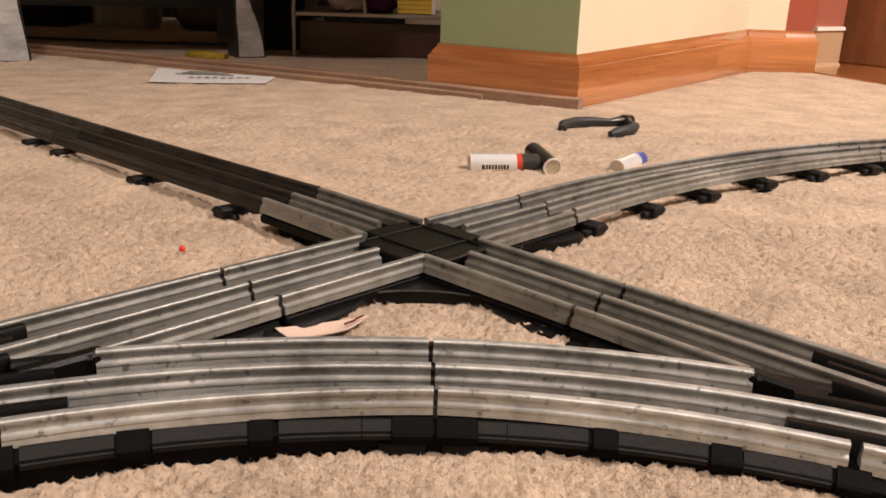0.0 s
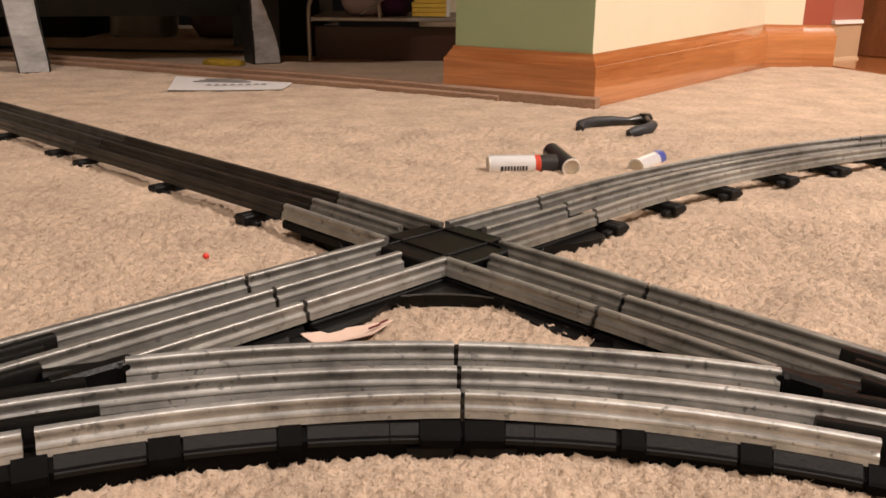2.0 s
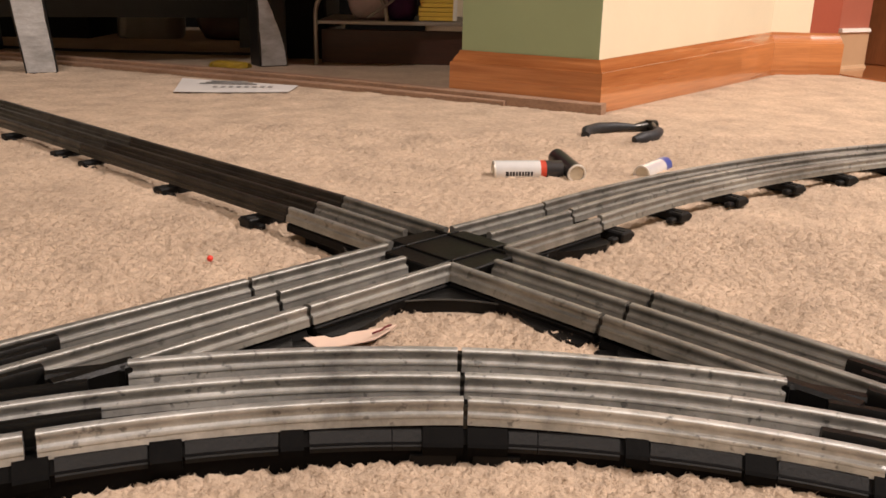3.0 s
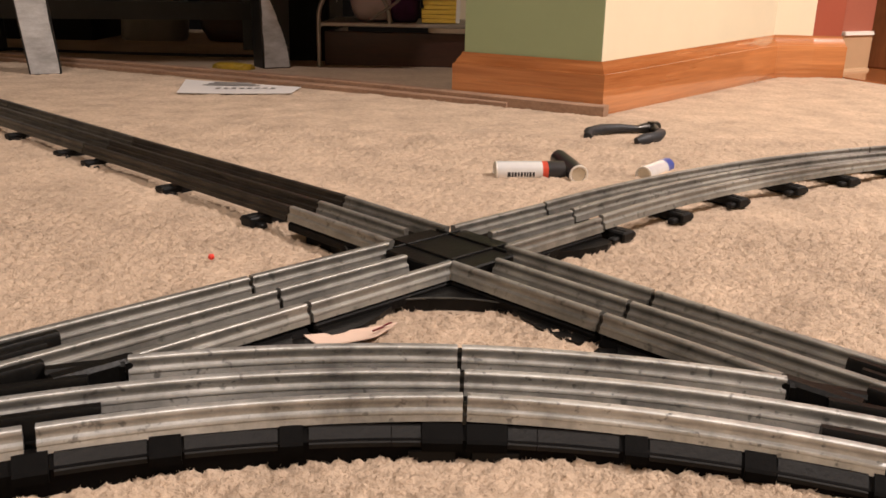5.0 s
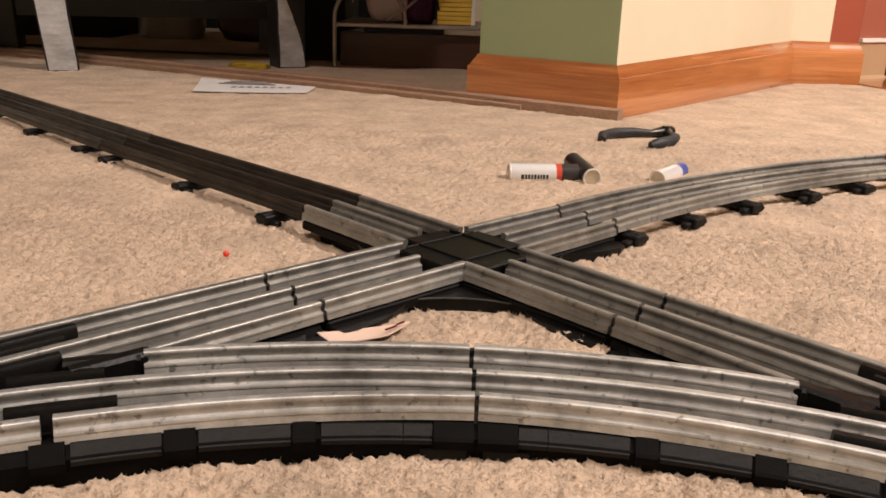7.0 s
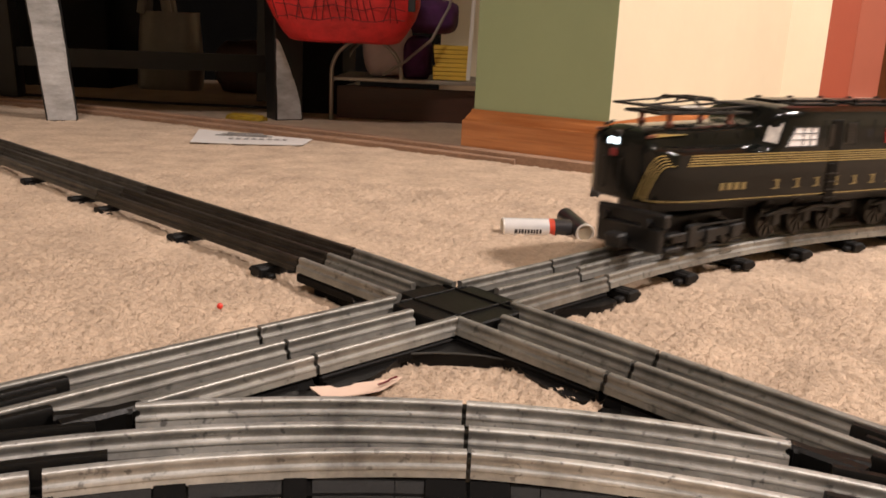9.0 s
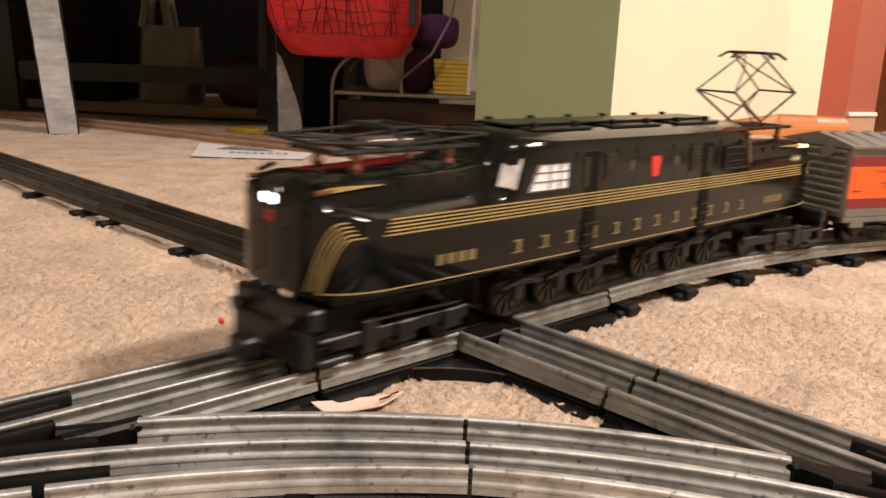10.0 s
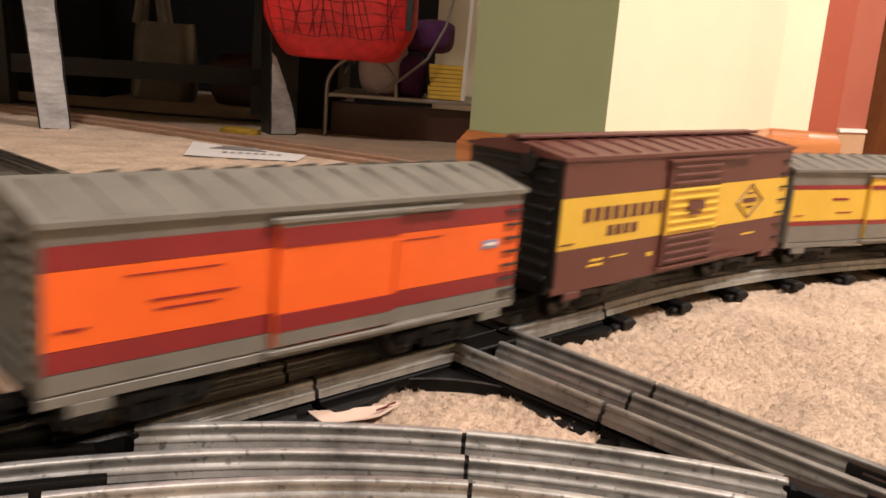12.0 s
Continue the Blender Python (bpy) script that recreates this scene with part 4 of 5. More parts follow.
def rack():
    t = thing("shelf_rack", pose(0, 0, -0.003), "low grey metal tube rack with one shelf", "shelf rack")
    for y0 in (0.985, 1.20):
        bm = bmesh.new()
        pts = [(-0.176, y0, 0)]
        for k in range(19):
            a = radians(180 - 10 * k)
            pts.append((-0.121 + 0.055 * math.cos(a), y0, 0.075 + 0.055 * math.sin(a)))
        pts.append((-0.066, y0, 0.0695))
        tube(bm, pts, 0.0034, 10)
        part("tube_frame", bm, M_TUBE, t, smooth=True)
    for x in (-0.172, 0.106):
        bm = bmesh.new()
        tube(bm, [(x, 0.985, 0.066), (x, 1.20, 0.066)], 0.003, 8)
        part("cross_bar", bm, M_TUBE, t)
    bm = bmesh.new()
    tube(bm, [(0.105, 0.988, 0), (0.105, 0.988, 0.0645)], 0.0034, 8)
    part("leg", bm, M_TUBE, t)
    bm = bmesh.new()
    tube(bm, [(0.105, 1.195, 0), (0.105, 1.195, 0.0645)], 0.0034, 8)
    part("leg", bm, M_TUBE, t)
    part("shelf", one_box(-0.172, 0.108, 0.985, 1.20, 0.064, 0.070, 0.001), M_TUBE, t)


rack()


def lumpy(name, m, size, mat, label, category, seed, amp=0.12, freq=18.0, top=0.6):
    bm = bmesh.new()
    bmesh.ops.create_icosphere(bm, subdivisions=4, radius=1)
    off = Vector((seed * 3.1, seed, 0))
    for v in bm.verts:
        p = v.co.copy()
        q = Vector((math.copysign(abs(p.x) ** top, p.x) * size[0], math.copysign(abs(p.y) ** top, p.y) * size[1], math.copysign(abs(p.z) ** top, p.z) * size[2]))
        q *= 1 + amp * noise.noise(q * freq + off) + amp * 0.4 * noise.noise(q * freq * 3 + off)
        v.co = q
        v.co.z = max(v.co.z, -size[2] * 0.92)
    return tagged(link(name, bm, mat, smooth=True, m=m), label, category)


lumpy("plastic_jug", pose(-0.092, 1.05, 0.118), (0.040, 0.032, 0.054), M_PINKBAG, "pale pink-white plastic bag of things on the shelf", "plastic bag", 1, 0.08)
lumpy("purple_cloth", pose(-0.028, 1.08, 0.165), (0.050, 0.05, 0.028), M_PURPLE, "folded dark purple cloth on the shelf pile", "cloth", 2, 0.15)
lumpy("dark_cloth", pose(-0.043, 1.06, 0.100), (0.024, 0.05, 0.036), M_PURPLE, "dark purple bundle on the shelf", "cloth", 6, 0.12)
t = thing("paper_stack", pose(0.013, 1.03, 0.068), "stack of yellow paper pads on the shelf", "paper stack")
g = random.Random(8)
for k in range(8):
    part("pad", one_box(-0.028 + g.uniform(-0.002, 0.002), 0.026 + g.uniform(-0.001, 0.001), -0.03, 0.05, 0.0068 * k, 0.0068 * k + 0.0062, 0.0006), M_YELLOW, t)
bm = bmesh.new()
box(bm, -0.0032, 0.0032, -0.002, 0.002, 0.0, 0.42, 0.0006)
tagged(link("white_board", bm, M_WHITE, m=pose(0.0400, 1.0, 0.068, 0, 1.5, 0)), "thin white board standing on the shelf by the wall", "board")
t = thing("wooden_box", pose(-0.025, 1.10, -0.003, 0, 0, -4), "low red-brown wooden box under the rack", "wooden box")
part("front", one_box(-0.140, 0.140, -0.09, -0.08, 0, 0.055, 0.001), M_CRATE, t)
part("side", one_box(-0.140, -0.130, -0.079, 0.09, 0, 0.055, 0.001), M_CRATE, t)
part("side", one_box(0.130, 0.140, -0.079, 0.09, 0, 0.055, 0.001), M_CRATE, t)
part("bottom", one_box(-0.129, 0.129, -0.079, 0.09, 0, 0.006), M_CRATE, t)
bm = bmesh.new()
tube(bm, [(-0.095, 0.975, 0.072), (-0.06, 0.97, 0.095), (-0.02, 0.965, 0.13), (0.005, 0.96, 0.18), (0.02, 0.95, 0.26), (0.02, 1.0, 0.5), (-0.03, 1.2, 0.74)], 0.0022, 8)
tagged(link("cable", bm, M_CABLE, smooth=True), "thin grey cable hanging down to the shelf", "cable")


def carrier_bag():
    t = thing("carrier_bag", pose(-0.585, 1.50, -0.003), "crumpled white plastic carrier bag, greyed for shade, with loop handles", "carrier bag")
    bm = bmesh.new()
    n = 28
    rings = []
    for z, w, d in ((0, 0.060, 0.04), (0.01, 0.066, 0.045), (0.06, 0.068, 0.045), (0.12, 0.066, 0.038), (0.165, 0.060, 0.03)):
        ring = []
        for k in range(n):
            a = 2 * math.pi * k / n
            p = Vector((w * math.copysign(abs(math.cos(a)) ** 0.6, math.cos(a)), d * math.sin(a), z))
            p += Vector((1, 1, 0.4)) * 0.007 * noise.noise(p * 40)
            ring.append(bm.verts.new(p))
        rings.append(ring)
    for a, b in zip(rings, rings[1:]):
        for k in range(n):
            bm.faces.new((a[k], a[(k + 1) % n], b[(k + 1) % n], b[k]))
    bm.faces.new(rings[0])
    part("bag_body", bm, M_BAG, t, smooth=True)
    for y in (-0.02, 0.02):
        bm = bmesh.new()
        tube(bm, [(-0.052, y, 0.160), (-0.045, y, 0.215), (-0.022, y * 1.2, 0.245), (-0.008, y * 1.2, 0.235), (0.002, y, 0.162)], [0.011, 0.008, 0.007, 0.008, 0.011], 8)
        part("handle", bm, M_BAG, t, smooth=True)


carrier_bag()
# plain black block added to darken the gap between leg and rack
tagged(link("dark_gap_box", one_box(-0.036, 0.036, -0.12, 0.12, 0, 0.40, 0.003), M_DARK, m=pose(-0.205, 1.20, -0.003)), "tall black box added to fill the dark gap behind the table leg", "storage box")
lumpy("wrapper", pose(-0.298, 0.915, 0.003), (0.030, 0.012, 0.0062), M_OCHRE, "crumpled ochre yellow wrapper on the carpet", "wrapper", 9, 0.3, 60)
bm = bmesh.new()
tube(bm, [(-0.9, 1.22, 0.002), (-0.62, 1.13, 0.003), (-0.45, 1.12, 0.002), (-0.30, 1.11, 0.003), (-0.2, 1.16, 0.002)], 0.0025, 6)
tagged(link("floor_cable", bm, M_RUBBER, smooth=True), "black cable lying on the shaded carpet", "cable")
t = thing("umbrella_pair", pose(-0.415, 1.62, -0.003), "two dark poles leaning in the shade", "poles")
for x in (0.0, 0.032):
    bm = bmesh.new()
    tube(bm, [(x, 0, 0), (x * 0.95, 0.1, 0.7)], 0.005, 8)
    part("pole", bm, M_CHAIR, t)
lumpy("cloth_roll", pose(-0.42, 1.48, 0.052), (0.06, 0.04, 0.055), M_CRATE, "dark brown rolled cloth on the floor under the desk", "cloth", 12, 0.2)


# ---- the train: local x ahead, y to its left, z up from the rail heads ----
def wheelset(parent, x, r, gauge=0.0148, spokes=0, mat=None):
    """An axle with two flanged wheels, turning about its own y."""
    bm = bmesh.new()
    n = 24
    for s in (-1, 1):
        y = s * gauge
        tube(bm, [(0, y - 0.0022, 0), (0, y + 0.0022, 0)], r, n)
        tube(bm, [(0, y - s * 0.0034, 0), (0, y - s * 0.0022, 0)], r + 0.0012, n)
        for k in range(spokes):
            a = 2 * math.pi * k / spokes
            box(bm, r * 0.18, r * 0.86, y + s * 0.0023 - 0.0005, y + s * 0.0023 + 0.0005, -0.0006, 0.0006, m=Matrix.Rotation(a, 4, "Y"))
        tube(bm, [(0, y + s * 0.002, 0), (0, y + s * 0.0034, 0)], r * 0.22, 10)
        ring = [(r * 0.90 * math.cos(2 * math.pi * k / 18), y + s * 0.0024, r * 0.90 * math.sin(2 * math.pi * k / 18)) for k in range(19)]
        tube(bm, ring, 0.0005, 4, False)
    tube(bm, [(0, -gauge, 0), (0, gauge, 0)], 0.0013, 8)
    ob = part("wheelset", bm, mat or M_WHEEL, parent, smooth=True, m=pose(x, 0, r))
    SPIN.append((ob, x, r))
    return ob


SPIN, TRUCKS, TRAIN = [], [], []


def freight_truck(car, x):
    bm = bmesh.new()
    for s in (-1, 1):
        y = s * 0.0205
        box(bm, -0.0215, 0.0215, y - 0.0015, y + 0.0015, 0.0075, 0.0112, 0.0005)
        box(bm, -0.0085, 0.0085, y - 0.0025, y + 0.0025, 0.0035, 0.0125, 0.0006)
        for e in (-1, 1):
            box(bm, e * 0.0165 - 0.0035, e * 0.0165 + 0.0035, y - 0.002, y + 0.0024, 0.0055, 0.0115, 0.0006)
        for k in range(3):
            tube(bm, [(-0.004 + 0.004 * k, y + s * 0.003, 0.004), (-0.004 + 0.004 * k, y + s * 0.003, 0.009)], 0.0014, 8)
    box(bm, -0.006, 0.006, -0.02, 0.02, 0.009, 0.0150, 0.0006)
    t = part("truck", bm, M_FRAME, car, "black die-cast freight truck", m=pose(x, 0, 0))
    TRUCKS.append((t, car, x))
    for e in (-0.0165, 0.0165):
        wheelset(t, e, 0.0082)
    bm = bmesh.new()
    d = 1 if x > 0 else -1
    box(bm, d * 0.018, d * 0.040, -0.003, 0.003, 0.0060, 0.0095, 0.0006)
    box(bm, d * 0.040 - 0.005, d * 0.040 + 0.004, -0.0055, 0.0055, 0.0045, 0.0125, 0.0012)
    part("coupler", bm, M_FRAME, t)
    return t


def slats(parent, name, boxes, mat, label=""):
    bm = bmesh.new()
    for b in boxes:
        box(bm, *b[:6], *(b[6:] or (0.0002,)))
    return part(name, bm, mat, parent, label)


def freight_car(label, length, z0, z1, peak, m_roof, m_end, bands, m_door, door_bands, half=0.0305, ribbed_door=False, board=True):
    """A toy house car. bands: (z from, z to, material) up its side."""
    car = thing("freight_car", Matrix.Identity(4), label, "toy freight car", "cars of the toy train")
    L = length / 2
    part("frame", one_box(-L + 0.002, L - 0.002, -0.024, 0.024, z0 - 0.0045, z0 - 0.0002, 0.0006), M_FRAME, car)
    bm = bmesh.new()
    box(bm, -0.03, 0.03, -0.006, 0.006, z0 - 0.010, z0 - 0.0046, 0.0008)
    tube(bm, [(-0.045, 0.008, z0 - 0.007), (-0.02, 0.008, z0 - 0.007)], 0.0035, 10)
    part("brake_gear", bm, M_FRAME, car)
    part("body", one_box(-L, L, -half + 0.0006, half - 0.0006, z0, z1, 0.0005), m_end, car)
    for s in (-1, 1):
        y = s * half
        for a, b, mat in bands:
            part("side_panel", one_box(-L + 0.0012, L - 0.0012, min(y, y - s * 0.0008), max(y, y - s * 0.0008), a, b), mat, car)
        # door, guides and ladders
        dw = 0.026
        door = part("door", one_box(-dw, dw, min(y + s * 0.0018, y), max(y + s * 0.0018, y), z0 + 0.0015, z1 - 0.0035, 0.0004), m_door, car)
        for a, b, mat in door_bands:
            part("door_band", one_box(-dw + 0.0004, dw - 0.0004, min(y + s * 0.0022, y), max(y + s * 0.0022, y), a, b), mat, door)
        if ribbed_door:
            for k in range(13):
                z = z0 + 0.004 + (z1 - z0 - 0.010) * k / 12
                mat = next((mm_ for a, b, mm_ in door_bands if a <= z <= b), m_door)
                part("door_rib", one_box(-dw + 0.003, dw - 0.003, min(y + s * 0.0032, y), max(y + s * 0.0032, y), z - 0.0008, z + 0.0008, 0.0004), mat, door)
        else:
            part("door_bar", one_box(-dw, -dw + 0.0012, min(y + s * 0.0026, y), max(y + s * 0.0026, y), z0 + 0.013, z1 - 0.013, 0.0003), m_door, door)
        for za, zb in ((z1 - 0.0034, z1 - 0.0018), (z0 - 0.0006, z0 + 0.0010)):
            slats(car, "door_guide", [(-dw * 2.2, dw * 1.1, min(y, y + s * 0.003), max(y, y + s * 0.003), za, zb)], m_end if not ribbed_door else bands[0][2])
        lad = []
        for k in range(7):
            z = z0 + 0.005 + (z1 - z0 - 0.012) * k / 6
            lad.append((-L + 0.002, -L + 0.011, min(y, y + s * 0.0016), max(y, y + s * 0.0016), z - 0.0004, z + 0.0004))
        slats(car, "ladder", lad, M_FRAME)
        slats(car, "sill", [(-L, L, min(y, y - s * 0.002), max(y, y - s * 0.002), z0 - 0.003, z0 + 0.0002)] + [(e * L * 0.86 - 0.006, e * L * 0.86 + 0.006, min(y, y - s * 0.002), max(y, y - s * 0.002), z0 - 0.0068, z0 - 0.003) for e in (-1, 1)], bands[0][2] if ribbed_door else m_end)
    # ribbed ends
    for e in (-1, 1):
        rib = []
        for k in range(9):
            z = z0 + 0.003 + (z1 - z0 - 0.004) * k / 8.6
            rib.append((min(e * L, e * (L + 0.0016)), max(e * L, e * (L + 0.0016)), -half + 0.004, half - 0.004, z, z + 0.0026, 0.0008))
        slats(car, "end_rib", rib, m_end)
    # roof
    bm = bmesh.new()
    prof = [(-half - 0.0012, z1), (half + 0.0012, z1), (half + 0.0012, z1 + 0.0016), (half * 0.45, z1 + (peak - z1) * 0.72), (0, peak), (-half * 0.45, z1 + (peak - z1) * 0.72), (-half - 0.0012, z1 + 0.0016)]
    rings = [[bm.verts.new((x, y, z)) for y, z in prof] for x in (-L - 0.001, L + 0.001)]
    n = len(prof)
    for k in range(n):
        bm.faces.new((rings[0][k], rings[0][(k + 1) % n], rings[1][(k + 1) % n], rings[1][k]))
    bm.faces.new(rings[0])
    bm.faces.new(rings[1])
    roof = part("roof", bm, m_roof, car, "ribbed roof")
    for k in range(13):
        x = -L + 0.006 + (length - 0.012) * k / 12
        for s in (-1, 1):
            bm = bmesh.new()
            tube(bm, [(x, s * (half - 0.001), z1 + 0.0020), (x, s * half * 0.45, z1 + (peak - z1) * 0.72 + 0.0001), (x, s * 0.004, peak)], 0.0007, 5)
            part("roof_rib", bm, m_roof, roof)
    if board:
        part("running_board", one_box(-L - 0.002, L + 0.002, -0.0045, 0.0045, peak + 0.0006, peak + 0.0022, 0.0004), m_roof, car)
    for e in (-1, 1):
        bm = bmesh.new()
        tube(bm, [(e * (L + 0.002), 0.012, z1 - 0.022), (e * (L + 0.002), 0.012, z1 + 0.004)], 0.0005, 6)
        tube(bm, [(e * (L + 0.0015), 0.012, z1 - 0.003), (e * (L + 0.0035), 0.012, z1 - 0.003)], 0.0045, 14)
        part("brake_wheel", bm, m_end, car)
    for x in (L - 0.036, -L + 0.036):
        freight_truck(car, x)
    return car


def marks(car, y, items, mat):
    """Small painted bars on the side: x from, x to, z from, z to."""
    for x0, x1, z0, z1 in items:
        part("lettering", one_box(x0, x1, min(y, y + 0.0004), max(y, y + 0.0004), z0, z1), mat, car)


def orange_car():
    z0, z1 = 0.0195, 0.0660
    car = freight_car("orange and maroon toy refrigerator car with grey roof and ends", 0.197, z0, z1, 0.0745, M_GREYCAR, M_GREYCAR,
                      ((z0 + 0.001, z0 + 0.0065, M_GREYCAR), (z0 + 0.0068, z0 + 0.0130, M_MAROON), (z0 + 0.0132, z0 + 0.0348, M_ORANGE), (z0 + 0.0350, z0 + 0.0415, M_MAROON)),
                      M_ORANGE, ((z0 + 0.0416, z1 - 0.0034, M_GREYCAR), (z0 + 0.002, z0 + 0.0066, M_GREYCAR), (z0 + 0.0068, z0 + 0.0130, M_MAROON), (z0 + 0.0350, z0 + 0.0415, M_MAROON)), board=False)
    for s in (1, -1):
        y = s * 0.0305
        marks(car, y if s > 0 else y - 0.0004, [(0.040, 0.068, 0.0428, 0.0434), (0.046, 0.066, 0.0400, 0.0405), (0.086, 0.094, 0.0375, 0.0382), (0.045, 0.075, 0.0510, 0.0513), (-0.05, -0.030, 0.0515, 0.0518)], M_MAROON)
        marks(car, y if s > 0 else y - 0.0004, [(-0.084, -0.074, 0.0440, 0.0475)], material("blue_grey_badge", (0.30, 0.28, 0.42), 0.4))
        marks(car, (y + 0.0003) if s > 0 else y - 0.0007, [(-0.0825, -0.0755, 0.0452, 0.0463)], M_WHITE)
    return car


def brown_car():
    z0, z1 = 0.0190, 0.0788
    car = freight_car("red-brown toy boxcar with a yellow band and a ribbed yellow door", 0.2205, z0, z1, 0.0848, M_BROWN, M_FRAME,
                      ((z0, z0 + 0.0180, M_BROWN), (z0 + 0.0182, z0 + 0.0425, M_CARYELLOW), (z0 + 0.0427, z1, M_BROWN)),
                      M_BROWN, ((z0 + 0.0182, z0 + 0.0425, M_CARYELLOW),), ribbed_door=True)
    for s in (1, -1):
        y = s * 0.0305 if s > 0 else -0.0309
        k0 = 0.092
        marks(car, y, [(k0 - 0.0074 * k - 0.0050, k0 - 0.0074 * k, z0 + 0.0305, z0 + 0.0370) for k in range(9)], M_BROWN)
        marks(car, y, [(0.073 - 0.0066 * k - 0.0044, 0.073 - 0.0066 * k, z0 + 0.0225, z0 + 0.0275) for k in range(4)], M_BROWN)
        marks(car, y, [(0.074, 0.086, z0 + 0.0080, z0 + 0.0092), (0.074, 0.084, z0 + 0.0105, z0 + 0.0117), (0.055, 0.068, z0 + 0.0110, z0 + 0.0116), (0.032, 0.037, z0 + 0.008, z0 + 0.010), (-0.075, -0.06, z0 + 0.010, z0 + 0.011)], M_CARYELLOW)
        marks(car, y, [(-0.072, -0.056, z0 + 0.0295, z0 + 0.0322), (-0.068, -0.060, z0 + 0.0262, z0 + 0.0274), (-0.067, -0.061, z0 + 0.0345, z0 + 0.0355), (0.098, 0.108, z0 + 0.0205, z0 + 0.0211)], M_BROWN)
        marks(car, s * 0.0337, [(-0.008, 0.008, z0 + 0.0305, z0 + 0.0355), (-0.006, 0.006, z0 + 0.028, z0 + 0.0295)], M_BROWN)
        bm = bmesh.new()
        yy = s * 0.0308
        c = (-0.064, z0 + 0.0303)
        tube(bm, [(c[0] - 0.015, yy, c[1]), (c[0], yy, c[1] + 0.0100), (c[0] + 0.015, yy, c[1]), (c[0], yy, c[1] - 0.0100), (c[0] - 0.015, yy, c[1])], 0.0005, 5, False)
        part("lettering", bm, M_BROWN, car)
    return car


def grey_car():
    z0, z1 = 0.0175, 0.0640
    car = freight_car("grey toy refrigerator car with a yellow band edged in maroon", 0.197, z0, z1, 0.0720, M_GREYCAR, M_GREYCAR,
                      ((z0 + 0.001, z0 + 0.0115, M_GREYCAR), (z0 + 0.0117, z0 + 0.0145, M_MAROON), (z0 + 0.0147, z0 + 0.0350, M_CARYELLOW), (z0 + 0.0352, z0 + 0.0380, M_MAROON)),
                      M_CARYELLOW, ((z0 + 0.002, z0 + 0.0115, M_GREYCAR), (z0 + 0.0117, z0 + 0.0145, M_MAROON), (z0 + 0.0352, z0 + 0.0380, M_MAROON)), board=False)
    for s in (1, -1):
        marks(car, s * 0.0305 if s > 0 else -0.0309, [(0.045, 0.060, z0 + 0.028, z0 + 0.0295), (0.04, 0.055, z0 + 0.0195, z0 + 0.0202), (0.086, 0.094, z0 + 0.018, z0 + 0.0186)], M_MAROON)
    return car


# ---- the locomotive ----
LOCO_L, LOCO_W = 0.2030, 0.0315
SILL = 0.0285


def plan_width(x, full=LOCO_W):
    """Half width of the hull along its length: the noses round in."""
    u = (abs(x) - 0.172) / (LOCO_L - 0.172)
    if u <= 0:
        return full
    return full * (0.40 + 0.60 * math.sqrt(max(0.0, 1 - min(1.0, u) ** 2.6)))


def hull_section(x):
    """Half outline (y, z) at x, from the sill to the top."""
    a = abs(x)
    w = plan_width(x)
    k = min(1.0, max(0.0, (0.1130 - a) / 0.0150))       # 1 in the cab, 0 on the hoods
    k = k * k * (3 - 2 * k)
    nose = max(0.0, (a - 0.165) / (LOCO_L - 0.165))
    lift = 0.0012 * nose
    hood_top = 0.0735 - 0.0030 * max(0.0, (a - 0.11) / 0.1) - 0.006 * max(0.0, (a - 0.1905) / 0.0125) ** 2
    hood_w = min(w * 0.96, 0.0205 - 0.003 * max(0.0, (a - 0.11) / 0.1) + 0.006 * nose ** 2)
    mix = lambda p, q: p * k + q * (1 - k)
    return [(w * 0.97, SILL + lift), (w, SILL + 0.002 + lift), (w, 0.0480), (w, 0.0572),
            (mix(w, min(w, hood_w + 0.0085)), mix(0.0640, 0.0592)), (mix(w * 0.995, hood_w + 0.002), mix(0.0720, 0.0612)), (mix(w * 0.985, hood_w), mix(0.0775, 0.0650)),
            (mix(w * 0.93, hood_w * 0.94), mix(0.0812, hood_top - 0.0035)), (mix(w * 0.72, hood_w * 0.72), mix(0.0838, hood_top - 0.0008)), (mix(w * 0.35, hood_w * 0.35), mix(0.0850, hood_top)), (0.0, mix(0.0853, hood_top + 0.0002))]


